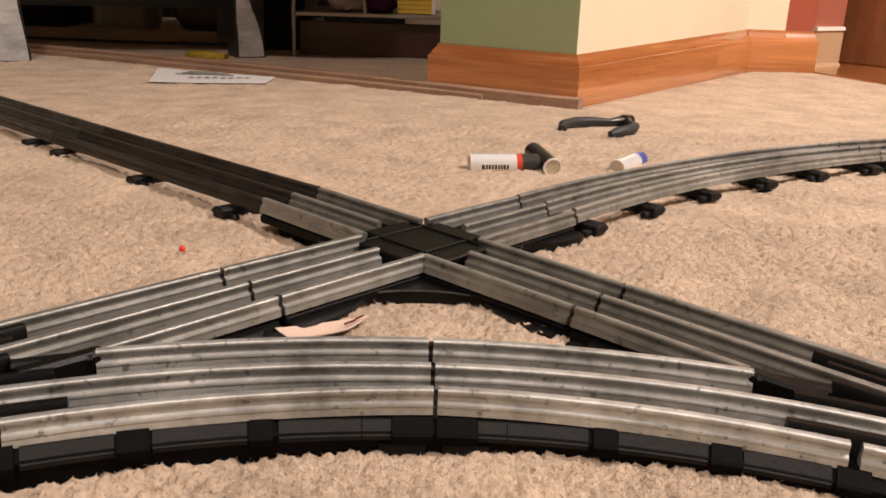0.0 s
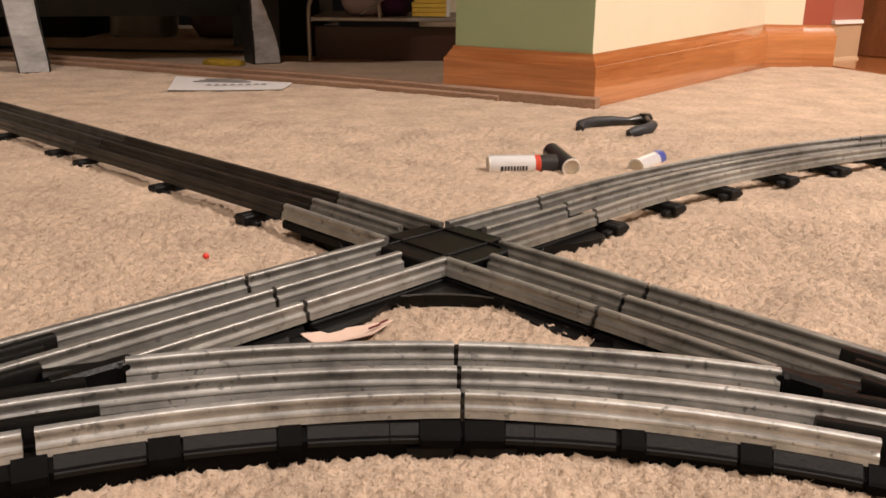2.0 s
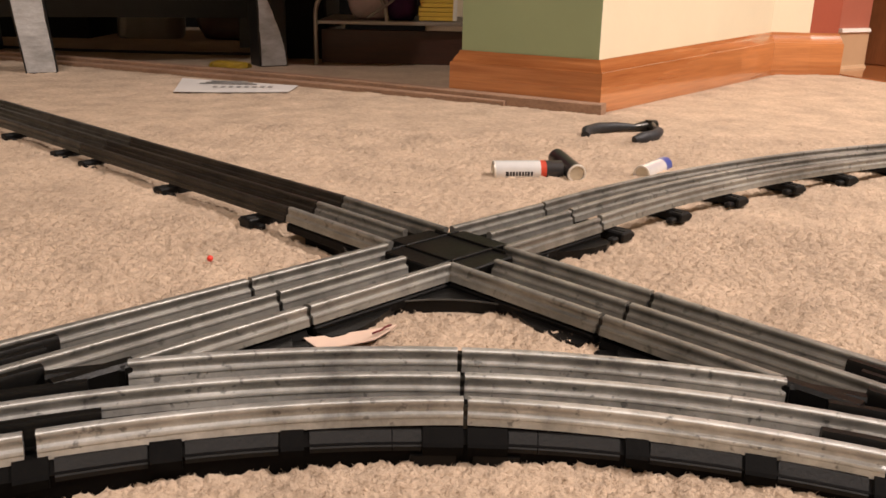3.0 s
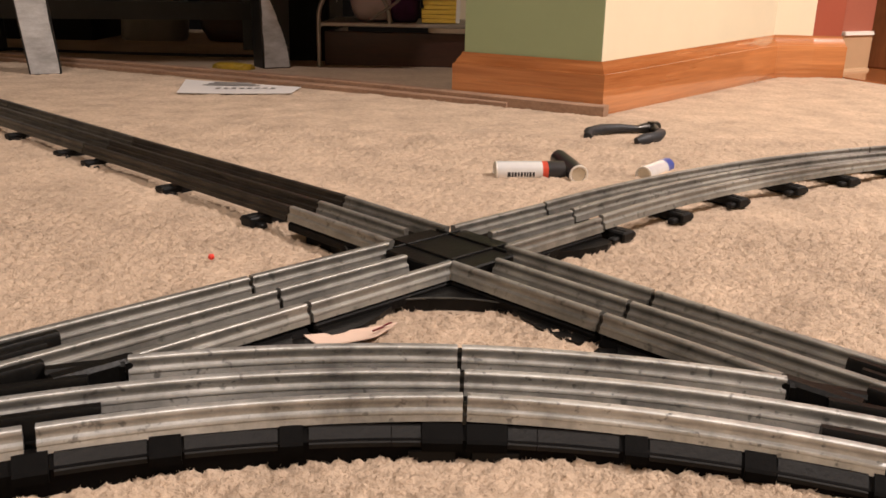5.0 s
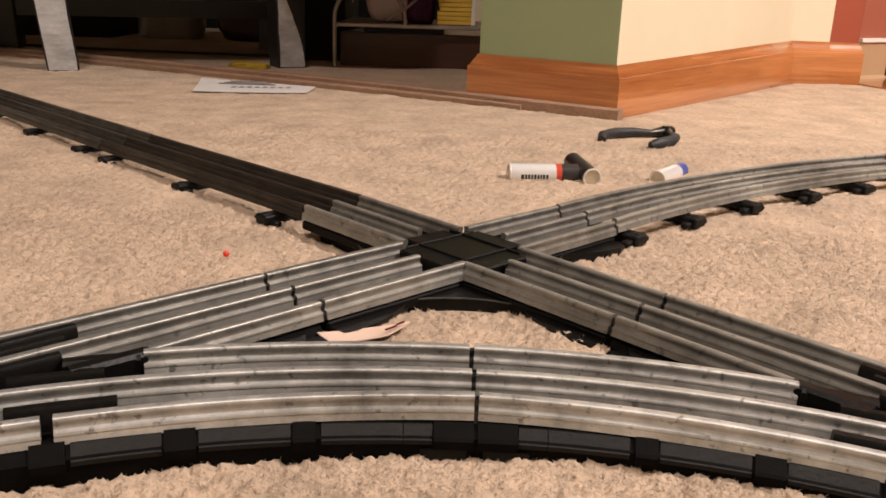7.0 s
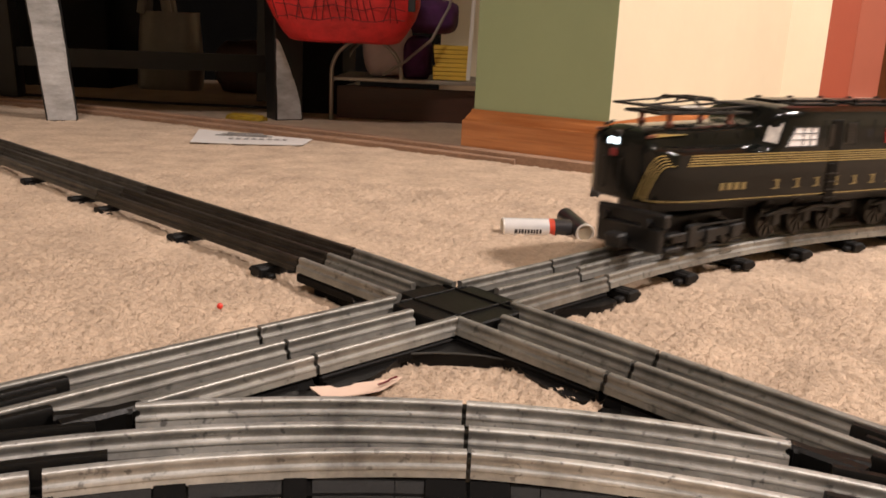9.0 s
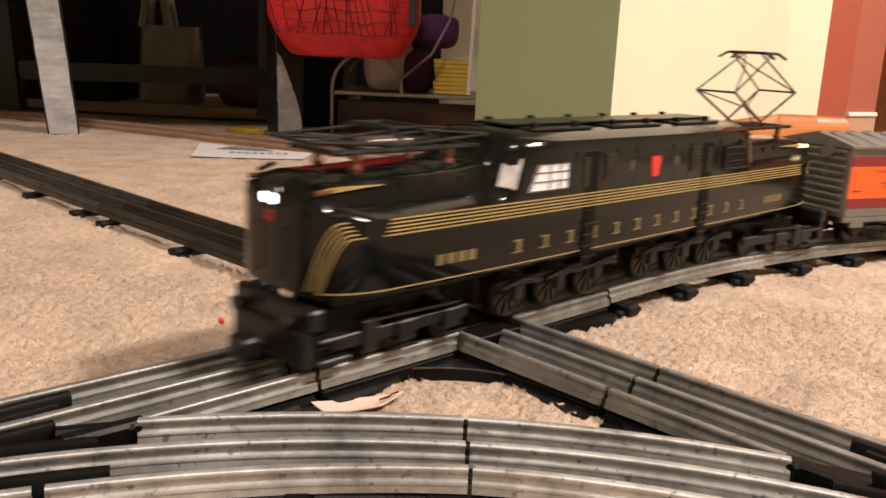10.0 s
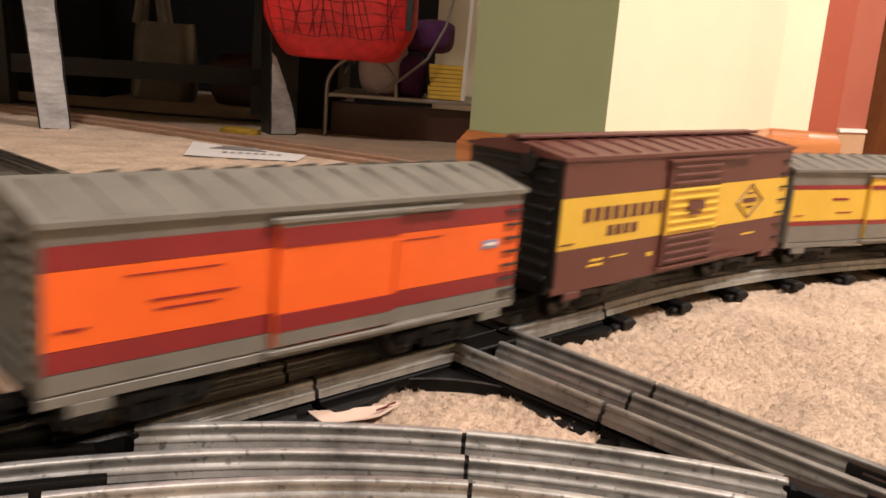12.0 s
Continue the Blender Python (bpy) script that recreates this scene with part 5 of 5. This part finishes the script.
def locomotive():
    t = thing("locomotive", Matrix.Identity(4), "dark green toy electric locomotive with gold stripes and pantographs", "toy locomotive")
    xs = [-LOCO_L, -0.2022, -0.2010, -0.1990, -0.1960, -0.1920, -0.186, -0.180, -0.172, -0.15, -0.125, -0.1130, -0.109, -0.1055, -0.102, -0.098, -0.07, -0.035, 0.0]
    xs = xs + [-x for x in reversed(xs[:-1])]
    bm = bmesh.new()
    rings = []
    for x in xs:
        half = hull_section(x)
        ring = [bm.verts.new((x, y, z)) for y, z in half] + [bm.verts.new((x, -y, z)) for y, z in reversed(half[:-1])]
        rings.append(ring)
    n = len(rings[0])
    for a, b in zip(rings, rings[1:]):
        for k in range(n - 1):
            bm.faces.new((a[k], a[k + 1], b[k + 1], b[k]))
        bm.faces.new((a[n - 1], a[0], b[0], b[n - 1]))
    bm.faces.new(rings[0])
    bm.faces.new(rings[-1])
    part("body", bm, M_BODY, t, "glossy dark green body", smooth=True)

    def stripe(z_at, x_path, s, name="stripe", half=0.00027, lift=0.0003):
        bm = bmesh.new()
        prev = None
        for x, z in zip(x_path, z_at):
            y = s * (plan_width(x) + lift)
            row = (bm.verts.new((x, y, z - half)), bm.verts.new((x, y, z + half)), bm.verts.new((x, y - s * 0.0006, z + half)), bm.verts.new((x, y - s * 0.0006, z - half)))
            if prev:
                for k in range(4):
                    bm.faces.new((prev[k], prev[(k + 1) % 4], row[(k + 1) % 4], row[k]))
            prev = row
        part(name, bm, M_GOLD, t)

    for s in (-1, 1):
        for k in range(5):
            z = 0.0510 + 0.00145 * k
            # each stripe sweeps down round the nose
            path, zz = [], []
            for e in (-1, 1):
                seg = []
                for j in range(10):
                    u = j / 9
                    seg.append((e * (0.1865 + 0.0012 * k + u * (0.0112 - 0.0003 * k)), z - (0.0195 + 0.00135 * k) * u ** 2.6))
                if e < 0:
                    seg = seg[::-1]
                path += [p for p, _ in seg]
                zz += [q for _, q in seg]
                if e < 0:
                    path += [-0.17, -0.1, 0.0, 0.1, 0.17]
                    zz += [z] * 5
            stripe(zz, path, s)
        stripe([SILL + 0.0016 + 0.0012 * max(0, (abs(x) - 0.165) / 0.0435) for x in xs[3:-3]], xs[3:-3], s, "sill_stripe", 0.00016)
        # lettering and numbers as plain gold bars
        for k in range(12):
            x = s * (0.101 - 0.0180 * k)
            y = s * (LOCO_W + 0.0003)
            bm = bmesh.new()
            box(bm, x - 0.0030, x + 0.0030, min(y, y - s * 0.0006), max(y, y - s * 0.0006), 0.0350, 0.0356)
            box(bm, x - s * 0.0010 - 0.0009, x - s * 0.0010 + 0.0009, min(y, y - s * 0.0006), max(y, y - s * 0.0006), 0.0357, 0.0400)
            box(bm, x - 0.0026, x + 0.0026, min(y, y - s * 0.0006), max(y, y - s * 0.0006), 0.0400, 0.0407)
            part("lettering", bm, M_LETTER, t)
        for x0 in (0.1375, -0.1375):
            for k in range(4):
                x = x0 - s * (0.0058 * k - 0.0087)
                y = s * (LOCO_W + 0.0003)
                part("lettering", one_box(x - 0.0018, x + 0.0018, min(y, y - s * 0.0006), max(y, y - s * 0.0006), 0.0360, 0.0402), M_LETTER, t)
        # red plate in the middle
        bm = bmesh.new()
        y = s * (LOCO_W * 0.998 + 0.0004)
        pts = [(-0.0036, 0.0712), (0.0036, 0.0712), (0.0040, 0.0690), (0.0028, 0.0612), (-0.0028, 0.0612), (-0.0040, 0.0690)]
        lo = [bm.verts.new((x, y - s * 0.0010, z)) for x, z in pts]
        hi = [bm.verts.new((x, y + s * 0.0003, z)) for x, z in pts]
        bm.faces.new(lo)
        bm.faces.new(hi)
        for k in range(6):
            bm.faces.new((lo[k], lo[(k + 1) % 6], hi[(k + 1) % 6], hi[k]))
        part("plate", bm, M_REDPLATE, t, "red keystone-shaped plate")
        # doors, grilles and ladders
        for x in (0.0520, -0.0520):
            y = s * (LOCO_W + 0.0001)
            d = part("door", one_box(x - 0.0056, x + 0.0056, min(y, y - s * 0.002), max(y, y - s * 0.002), 0.0300, 0.0765, 0.0005), M_DUST, t)
            e = 1 if x > 0 else -1
            part("door_window", one_box(x + 0.0040 - 0.0030 + (0.002 if x > 0 else -0.004), x + 0.0040 + (0.002 if x > 0 else -0.004) + 0.0012, min(y + s * 0.0004, y), max(y + s * 0.0004, y), 0.0600, 0.0735), M_WHEEL, d)
            for k in range(5):
                part("rung", one_box(x - 0.0045, x + 0.0045, min(y + s * 0.0014, y), max(y + s * 0.0014, y), 0.0215 + 0.0052 * k, 0.0223 + 0.0052 * k), M_FRAME, d)
            part("ladder", one_box(x - 0.0042, x + 0.0042, min(y + s * 0.0007, y), max(y + s * 0.0007, y), 0.0240, 0.0492, 0.0003), M_DUST, d)
            gx = x - e * 0.0135
            g = part("grille", one_box(gx - 0.0045, gx + 0.0045, min(y + s * 0.0003, y - s * 0.001), max(y + s * 0.0003, y - s * 0.001), 0.0615, 0.0745, 0.0003), M_WHEEL, t)
            for k in range(7):
                z = 0.0625 + 0.0018 * k
                part("louvre", one_box(gx - 0.0042, gx + 0.0042, min(y + s * 0.0009, y), max(y + s * 0.0009, y), z - 0.0004, z + 0.0004), M_FRAME, g)
        # cab windows
        for e in (1, -1):
            lit = M_CABLIT if e > 0 else M_GLASS
            bm = bmesh.new()
            y = s * (LOCO_W * 0.992 + 0.0006)
            pts = [(0.0700, 0.0722), (0.0905, 0.0722), (0.0965, 0.0604), (0.0700, 0.0604)]
            lo = [bm.verts.new((e * x, y, z)) for x, z in pts]
            hi = [bm.verts.new((e * x, y - s * 0.0012, z)) for x, z in pts]
            bm.faces.new(lo)
            bm.faces.new(hi)
            for k in range(4):
                bm.faces.new((lo[k], lo[(k + 1) % 4], hi[(k + 1) % 4], hi[k]))
            wdw = part("window", bm, lit, t, "brightly lit cab window" if e > 0 else "dark cab window")
            bm = bmesh.new()
            yy = y + s * 0.0003
            loop = [(e * x, yy, z) for x, z in pts]
            tube(bm, loop + [loop[0]], 0.0005, 5, False)
            part("window_frame", bm, M_FRAME, wdw)
            for z in (0.0645, 0.0684):
                bm = bmesh.new()
                tube(bm, [(e * 0.0700, yy, z), (e * 0.0935, yy, z)], 0.0003, 4)
                part("window_bar", bm, M_FRAME, wdw)
            for x in (0.0765, 0.0835):
                bm = bmesh.new()
                tube(bm, [(e * x, yy, 0.0604), (e * x, yy, 0.0722)], 0.0003, 4)
                part("window_bar", bm, M_FRAME, wdw)
            # slanted front window at the cab corner
            bm = bmesh.new()
            lo = [Vector((e * 0.0990, s * 0.0296, 0.0745)), Vector((e * 0.1045, s * 0.0235, 0.0735)), Vector((e * 0.1080, s * 0.0240, 0.0630)), Vector((e * 0.1030, s * 0.0300, 0.0618))]
            nrm = Vector((e * 0.75, s * 0.6, 0.25)) * 0.0016
            a = [bm.verts.new(p + nrm) for p in lo]
            b = [bm.verts.new(p - nrm) for p in lo]
            bm.faces.new(a)
            bm.faces.new(b)
            for k in range(4):
                bm.faces.new((a[k], a[(k + 1) % 4], b[(k + 1) % 4], b[k]))
            part("front_window", bm, M_CABDIM if e > 0 else M_STEEL, t)
            # marker board on the nose shoulder, with its lamp
            bm = bmesh.new()
            yb = lambda x: s * (max(0.0, hull_section(e * x)[6][0]) + 0.0006)
            row = []
            for x, h0 in ((0.1945, 0.0009), (0.186, 0.0008), (0.176, 0.0004), (0.166, 0.0001)):
                row.append((bm.verts.new((e * x, yb(x), 0.0672 - h0)), bm.verts.new((e * x, yb(x), 0.0672 + h0)), bm.verts.new((e * x, yb(x) - s * 0.001, 0.0672 + h0)), bm.verts.new((e * x, yb(x) - s * 0.001, 0.0672 - h0))))
            for p, q in zip(row, row[1:]):
                for k in range(4):
                    bm.faces.new((p[k], p[(k + 1) % 4], q[(k + 1) % 4], q[k]))
            part("marker_board", bm, M_GOLD, t)
            bm = bmesh.new()
            tube(bm, [(e * 0.1900, yb(0.1900) - s * 0.001, 0.0672), (e * 0.1985, yb(0.1985) - s * 0.0008, 0.0668)], [0.0012, 0.0010], 8)
            part("marker_lamp", bm, M_MARKER if e < 0 else M_INSUL, t, "lit marker lamp" if e < 0 else "")
    # noses: headlight, grab rails, red badge, pilot and coupler
    for e in (1, -1):
        bm = bmesh.new()
        tube(bm, [(e * 0.1975, 0, 0.0625), (e * 0.2030, 0, 0.0625), (e * 0.2034, 0, 0.0625)], [0.0060, 0.0058, 0.0052], 18)
        hl = part("headlight", bm, M_ROOFBLACK, t)
        for y in (-0.0027, 0.0027):
            bm = bmesh.new()
            tube(bm, [(e * 0.2030, y, 0.0625), (e * 0.2040, y, 0.0625), (e * 0.2044, y, 0.0625)], [0.0020, 0.0019, 0.0012], 14)
            part("bulb", bm, M_HEAD if e > 0 else M_GLASS, hl, "glowing white headlight bulb" if e > 0 else "")
        part("badge", one_box(e * 0.2032 - 0.0006, e * 0.2032 + 0.0006, -0.003, 0.003, 0.0535, 0.0580, 0.0003), M_MAROON, t)
        for y in (-0.008, 0.008):
            bm = bmesh.new()
            tube(bm, [(e * 0.2028, y, 0.034), (e * 0.2050, y, 0.035), (e * 0.2050, y, 0.052), (e * 0.2028, y, 0.053)], 0.0004, 5)
            part("grab_rail", bm, M_FRAME, t)
        for s in (-1, 1):
            bm = bmesh.new()
            tube(bm, [(e * 0.1880, s * 0.0212, 0.0712), (e * 0.1970, s * 0.017, 0.0700)], 0.0010, 6)
            part("hand_rail", bm, M_WHEEL, t)
    # panel seams and roof hatches
    for s in (-1, 1):
        for x in (-0.087, -0.064, -0.033, -0.0165, 0.0165, 0.033, 0.064):
            y = s * (LOCO_W * 0.994 + 0.0003)
            part("panel_seam", one_box(x - 0.0002, x + 0.0002, min(y, y - s * 0.0012), max(y, y - s * 0.0012), 0.0585, 0.0765), M_ROOFBLACK, t)
        for e in (-1, 1):
            for x in (0.126, 0.142, 0.158, 0.172):
                y = s * hull_section(e * x)[6][0]
                part("panel_seam", one_box(e * x - 0.0002, e * x + 0.0002, min(y + s * 0.0004, y - s * 0.0006), max(y + s * 0.0004, y - s * 0.0006), 0.0632, 0.0680), M_ROOFBLACK, t)
        for x in (0.0200, -0.0200):
            y = s * (LOCO_W * 0.99 + 0.0004)
            part("small_window", one_box(x - 0.0030, x + 0.0030, min(y, y - s * 0.0012), max(y, y - s * 0.0012), 0.0655, 0.0705, 0.0003), M_GLASS, t)
    for x in (-0.060, 0.0, 0.060):
        part("roof_hatch", one_box(x - 0.022, x + 0.022, -0.0190, 0.0190, 0.0842, 0.0856, 0.0004), M_ROOFBLACK, t)
    # roof walk with low brackets
    part("roof_walk", one_box(-0.088, 0.088, -0.0100, 0.0100, 0.0860, 0.0870, 0.0003), M_ROOFBLACK, t)
    for s in (-1, 1):
        for k in range(6):
            x = -0.075 + 0.03 * k
            part("roof_bracket", one_box(x - 0.0016, x + 0.0016, s * 0.0140 - 0.0016, s * 0.0140 + 0.0016, 0.0845, 0.0880, 0.0004), M_ROOFBLACK, t)
    # pantographs: folded ahead, raised behind
    for e in (1, -1):
        c = e * 0.150
        bm = bmesh.new()
        for y in (-0.013, 0.013):
            tube(bm, [(c - 0.040, y, 0.0790), (c + 0.036, y, 0.0790)], 0.0011, 6)
        for x in (-0.036, -0.018, 0.0, 0.018, 0.034):
            tube(bm, [(c + x, -0.015, 0.0790), (c + x, 0.015, 0.0790)], 0.0010, 6)
        base = part("pantograph", bm, M_FRAME, t, "black raised pantograph" if e < 0 else "black folded pantograph")
        for x in (-0.024, 0.024):
            for y in (-0.012, 0.012):
                bm = bmesh.new()
                tube(bm, [(c + x, y, 0.0705), (c + x, y, 0.0728), (c + x, y, 0.0745), (c + x, y, 0.0790)], [0.0020, 0.0026, 0.0016, 0.0022], 8)
                part("insulator", bm, M_INSUL, base)
        up = e < 0
        knee_z, head_z, knee_x = (0.1010, 0.1245, 0.0410) if up else (0.0835, 0.0870, 0.046)
        for y in (-0.012, 0.012):
            for q in (-1, 1):
                bm = bmesh.new()
                tube(bm, [(c - q * 0.006, y * 0.9, 0.0800), (c + q * knee_x, y * 1.05, knee_z)], 0.0008, 6)
                tube(bm, [(c + q * knee_x, y * 1.05, knee_z), (c - q * (0.008 if up else 0.004), y * 0.8, head_z)], 0.0006, 6)
                part("arm", bm, M_FRAME, base)
        for q in (-1, 1):
            bm = bmesh.new()
            tube(bm, [(c + q * knee_x, -0.0126, knee_z), (c + q * knee_x, 0.0126, knee_z)], 0.0007, 6)
            if up:
                tube(bm, [(c + q * knee_x, -0.0126, knee_z), (c, 0.0, (knee_z + 0.08) / 2), (c + q * 0.006, 0.0108, 0.0800)], 0.0005, 5)
                tube(bm, [(c + q * knee_x, 0.0126, knee_z), (c + q * 0.008, 0.0, (knee_z + head_z) / 2 + 0.002), (c - q * 0.008, -0.0096, head_z)], 0.0005, 5)
            part("arm_brace", bm, M_FRAME, base)
            bm = bmesh.new()
            hx = c + q * 0.008
            tube(bm, [(hx, -0.0185, head_z - 0.0030), (hx, -0.0125, head_z + 0.0004), (hx, 0.0125, head_z + 0.0004), (hx, 0.0185, head_z - 0.0030)], 0.0009, 6)
            part("shoe", bm, M_FRAME, base)
        bm = bmesh.new()
        for y in (-0.0115, 0.0115):
            tube(bm, [(c - 0.008, y, head_z + 0.0003), (c + 0.008, y, head_z + 0.0003)], 0.0007, 6)
        part("shoe_bar", bm, M_FRAME, base)
        if not up:
            part("spring_box", one_box(c - 0.010, c + 0.012, -0.006, 0.006, 0.0795, 0.0822, 0.0005), M_STEEL, base)
    part("underframe", one_box(-0.185, 0.185, -0.0145, 0.0145, 0.0200, SILL + 0.0005, 0.001), M_FRAME, t)
    # trucks: three driving axles and a two-axle pony at each end
    for e in (1, -1):
        bm = bmesh.new()
        for s in (-1, 1):
            y = s * 0.0225
            box(bm, -0.047, 0.047, y - 0.0012, y + 0.0012, 0.0160, 0.0205, 0.0006)
            for x in (-0.031, 0.0, 0.031):
                box(bm, x - 0.0034, x + 0.0034, y - 0.0020, y + 0.0014, 0.0095, 0.0175, 0.0008)
                tube(bm, [(x - 0.013, y + s * 0.002, 0.017), (x, y + s * 0.003, 0.020), (x + 0.013, y + s * 0.002, 0.017)], 0.0012, 6)
        box(bm, -0.045, 0.045, -0.010, 0.010, 0.006, 0.0205, 0.001)
        tr = part("driving_truck", bm, M_FRAME, t, "black cast driving truck", m=pose(e * 0.058, 0, 0))
        TRUCKS.append((tr, t, e * 0.058))
        for x in (-0.031, 0.0, 0.031):
            wheelset(tr, x, 0.0118, spokes=10)
        bm = bmesh.new()
        for s in (-1, 1):
            y = s * 0.0215
            box(bm, -0.036, 0.036, y - 0.0012, y + 0.0012, 0.0085, 0.0140, 0.0006)
            for x in (-0.026, 0.0):
                box(bm, x - 0.005, x + 0.005, y - 0.0016, y + 0.0030, 0.0060, 0.0145, 0.0007)
                tube(bm, [(x - 0.006, y + s * 0.003, 0.004), (x + 0.006, y + s * 0.003, 0.004)], 0.0008, 5)
            box(bm, e * 0.018 - 0.004, e * 0.018 + 0.004, y - 0.0016, y + 0.0025, 0.0050, 0.0180, 0.0007)
            tube(bm, [(-0.03, y + s * 0.002, 0.0165), (0.02, y + s * 0.002, 0.0175)], 0.0007, 5)
        box(bm, -0.034, 0.030, -0.008, 0.008, 0.006, 0.0200, 0.001)
        tr = part("pony_truck", bm, M_FRAME, t, "black pony truck", m=pose(e * 0.158, 0, 0))
        TRUCKS.append((tr, t, e * 0.158))
        for x in (-0.026, 0.0):
            wheelset(tr, x * e, 0.0078)
        bm = bmesh.new()
        box(bm, e * 0.044 - 0.003, e * 0.044 + 0.003, -0.0245, 0.0245, 0.0180, 0.0262, 0.0010)
        box(bm, e * 0.046 - 0.003, e * 0.046 + 0.003, -0.0225, 0.0225, 0.0040, 0.0181, 0.0010)
        pilot = part("pilot", bm, M_FRAME, tr)
        for s in (-1, 1):
            for z0, z1 in ((0.0045, 0.0070), (0.0130, 0.0150)):
                part("step", one_box(e * 0.036 - 0.007, e * 0.036 + 0.007, s * 0.022 - 0.003, s * 0.022 + 0.003, z0, z1, 0.0006), M_FRAME, pilot)
            bm = bmesh.new()
            tube(bm, [(e * 0.0465, s * 0.015, 0.021), (e * 0.053, s * 0.015, 0.021)], [0.0015, 0.0030], 10)
            part("buffer", bm, M_FRAME, pilot)
        bm = bmesh.new()
        box(bm, e * 0.046, e * 0.058, -0.003, 0.003, 0.0070, 0.0105, 0.0006)
        box(bm, e * 0.058 - 0.004, e * 0.058 + 0.004, -0.0055, 0.0055, 0.0050, 0.0135, 0.0012)
        part("coupler", bm, M_FRAME, tr)
    return t


LOCO = locomotive()
CARS = (LOCO, orange_car(), brown_car(), grey_car())
# middle of each vehicle behind the locomotive's, and half its wheelbase
PLACES = ((0.0, 0.080), (-0.2235 - 0.0985, 0.062), (-0.4545 - 0.1103, 0.074), (-0.6895 - 0.0985, 0.062))


# ---- motion along the track ----
def centre_line(s):
    """The place on the track s metres past the crossing's middle, and how far the crossing's tilt holds there."""
    if s >= -JOINT:
        return Vector((-HALF * s, -HALF * s, RAIL + math.sin(radians(TILT)) * HALF * s)), 1.0
    a = radians(135) - (-JOINT - s) / R_BIG
    e = math.exp((JOINT + s) / 0.08)
    return Vector((BIG_C[0] + R_BIG * math.cos(a), BIG_C[1] + R_BIG * math.sin(a), RAIL - DROP * e)), e


def stand(s, half):
    """The pose of a vehicle whose two pivots stand half before and behind s."""
    a, ka = centre_line(s + half)
    b, kb = centre_line(s - half)
    ahead = (a - b).normalized()
    lean = radians(TILT) * (ka + kb) / 2
    left = Vector((math.sin(lean), 0, math.cos(lean))).cross(ahead).normalized()
    m = Matrix((ahead, left, ahead.cross(left))).transposed().to_4x4()
    return Matrix.Translation((a + b) / 2) @ m


TIMES = (0, 8.5, 9.0, 9.5, 10.0, 10.5, 11.0, 11.5, 12.0)
RUN = (-2.545, -0.4735, -0.3477, -0.2253, -0.1036, 0.0201, 0.1505, 0.2785, 0.4187)


def run(t):
    return float(np.interp(t, TIMES, RUN))


def motions():
    steps = [k * 0.25 for k in range(49)]
    for car, (off, half) in zip(CARS, PLACES):
        walk(car, [(t, stand(run(t) + off, half)) for t in steps])
        for truck, owner, x in TRUCKS:
            if owner == car:
                rows = []
                for t in steps:
                    m = stand(run(t) + off, half)
                    k = stand(run(t) + off + x, 0.02)
                    turn = (m.inverted() @ k).to_euler().z
                    y = (m.inverted() @ k.translation).y
                    rows.append((t, pose(x, y, 0, 0, 0, math.degrees(turn))))
                walk(truck, rows)
    frames = [k / FPS for k in range(361)]
    for wheel, x, r in SPIN:
        walk(wheel, [(t, pose(x, 0, r) @ Matrix.Rotation(run(t) / r, 4, "Y")) for t in frames])


motions()
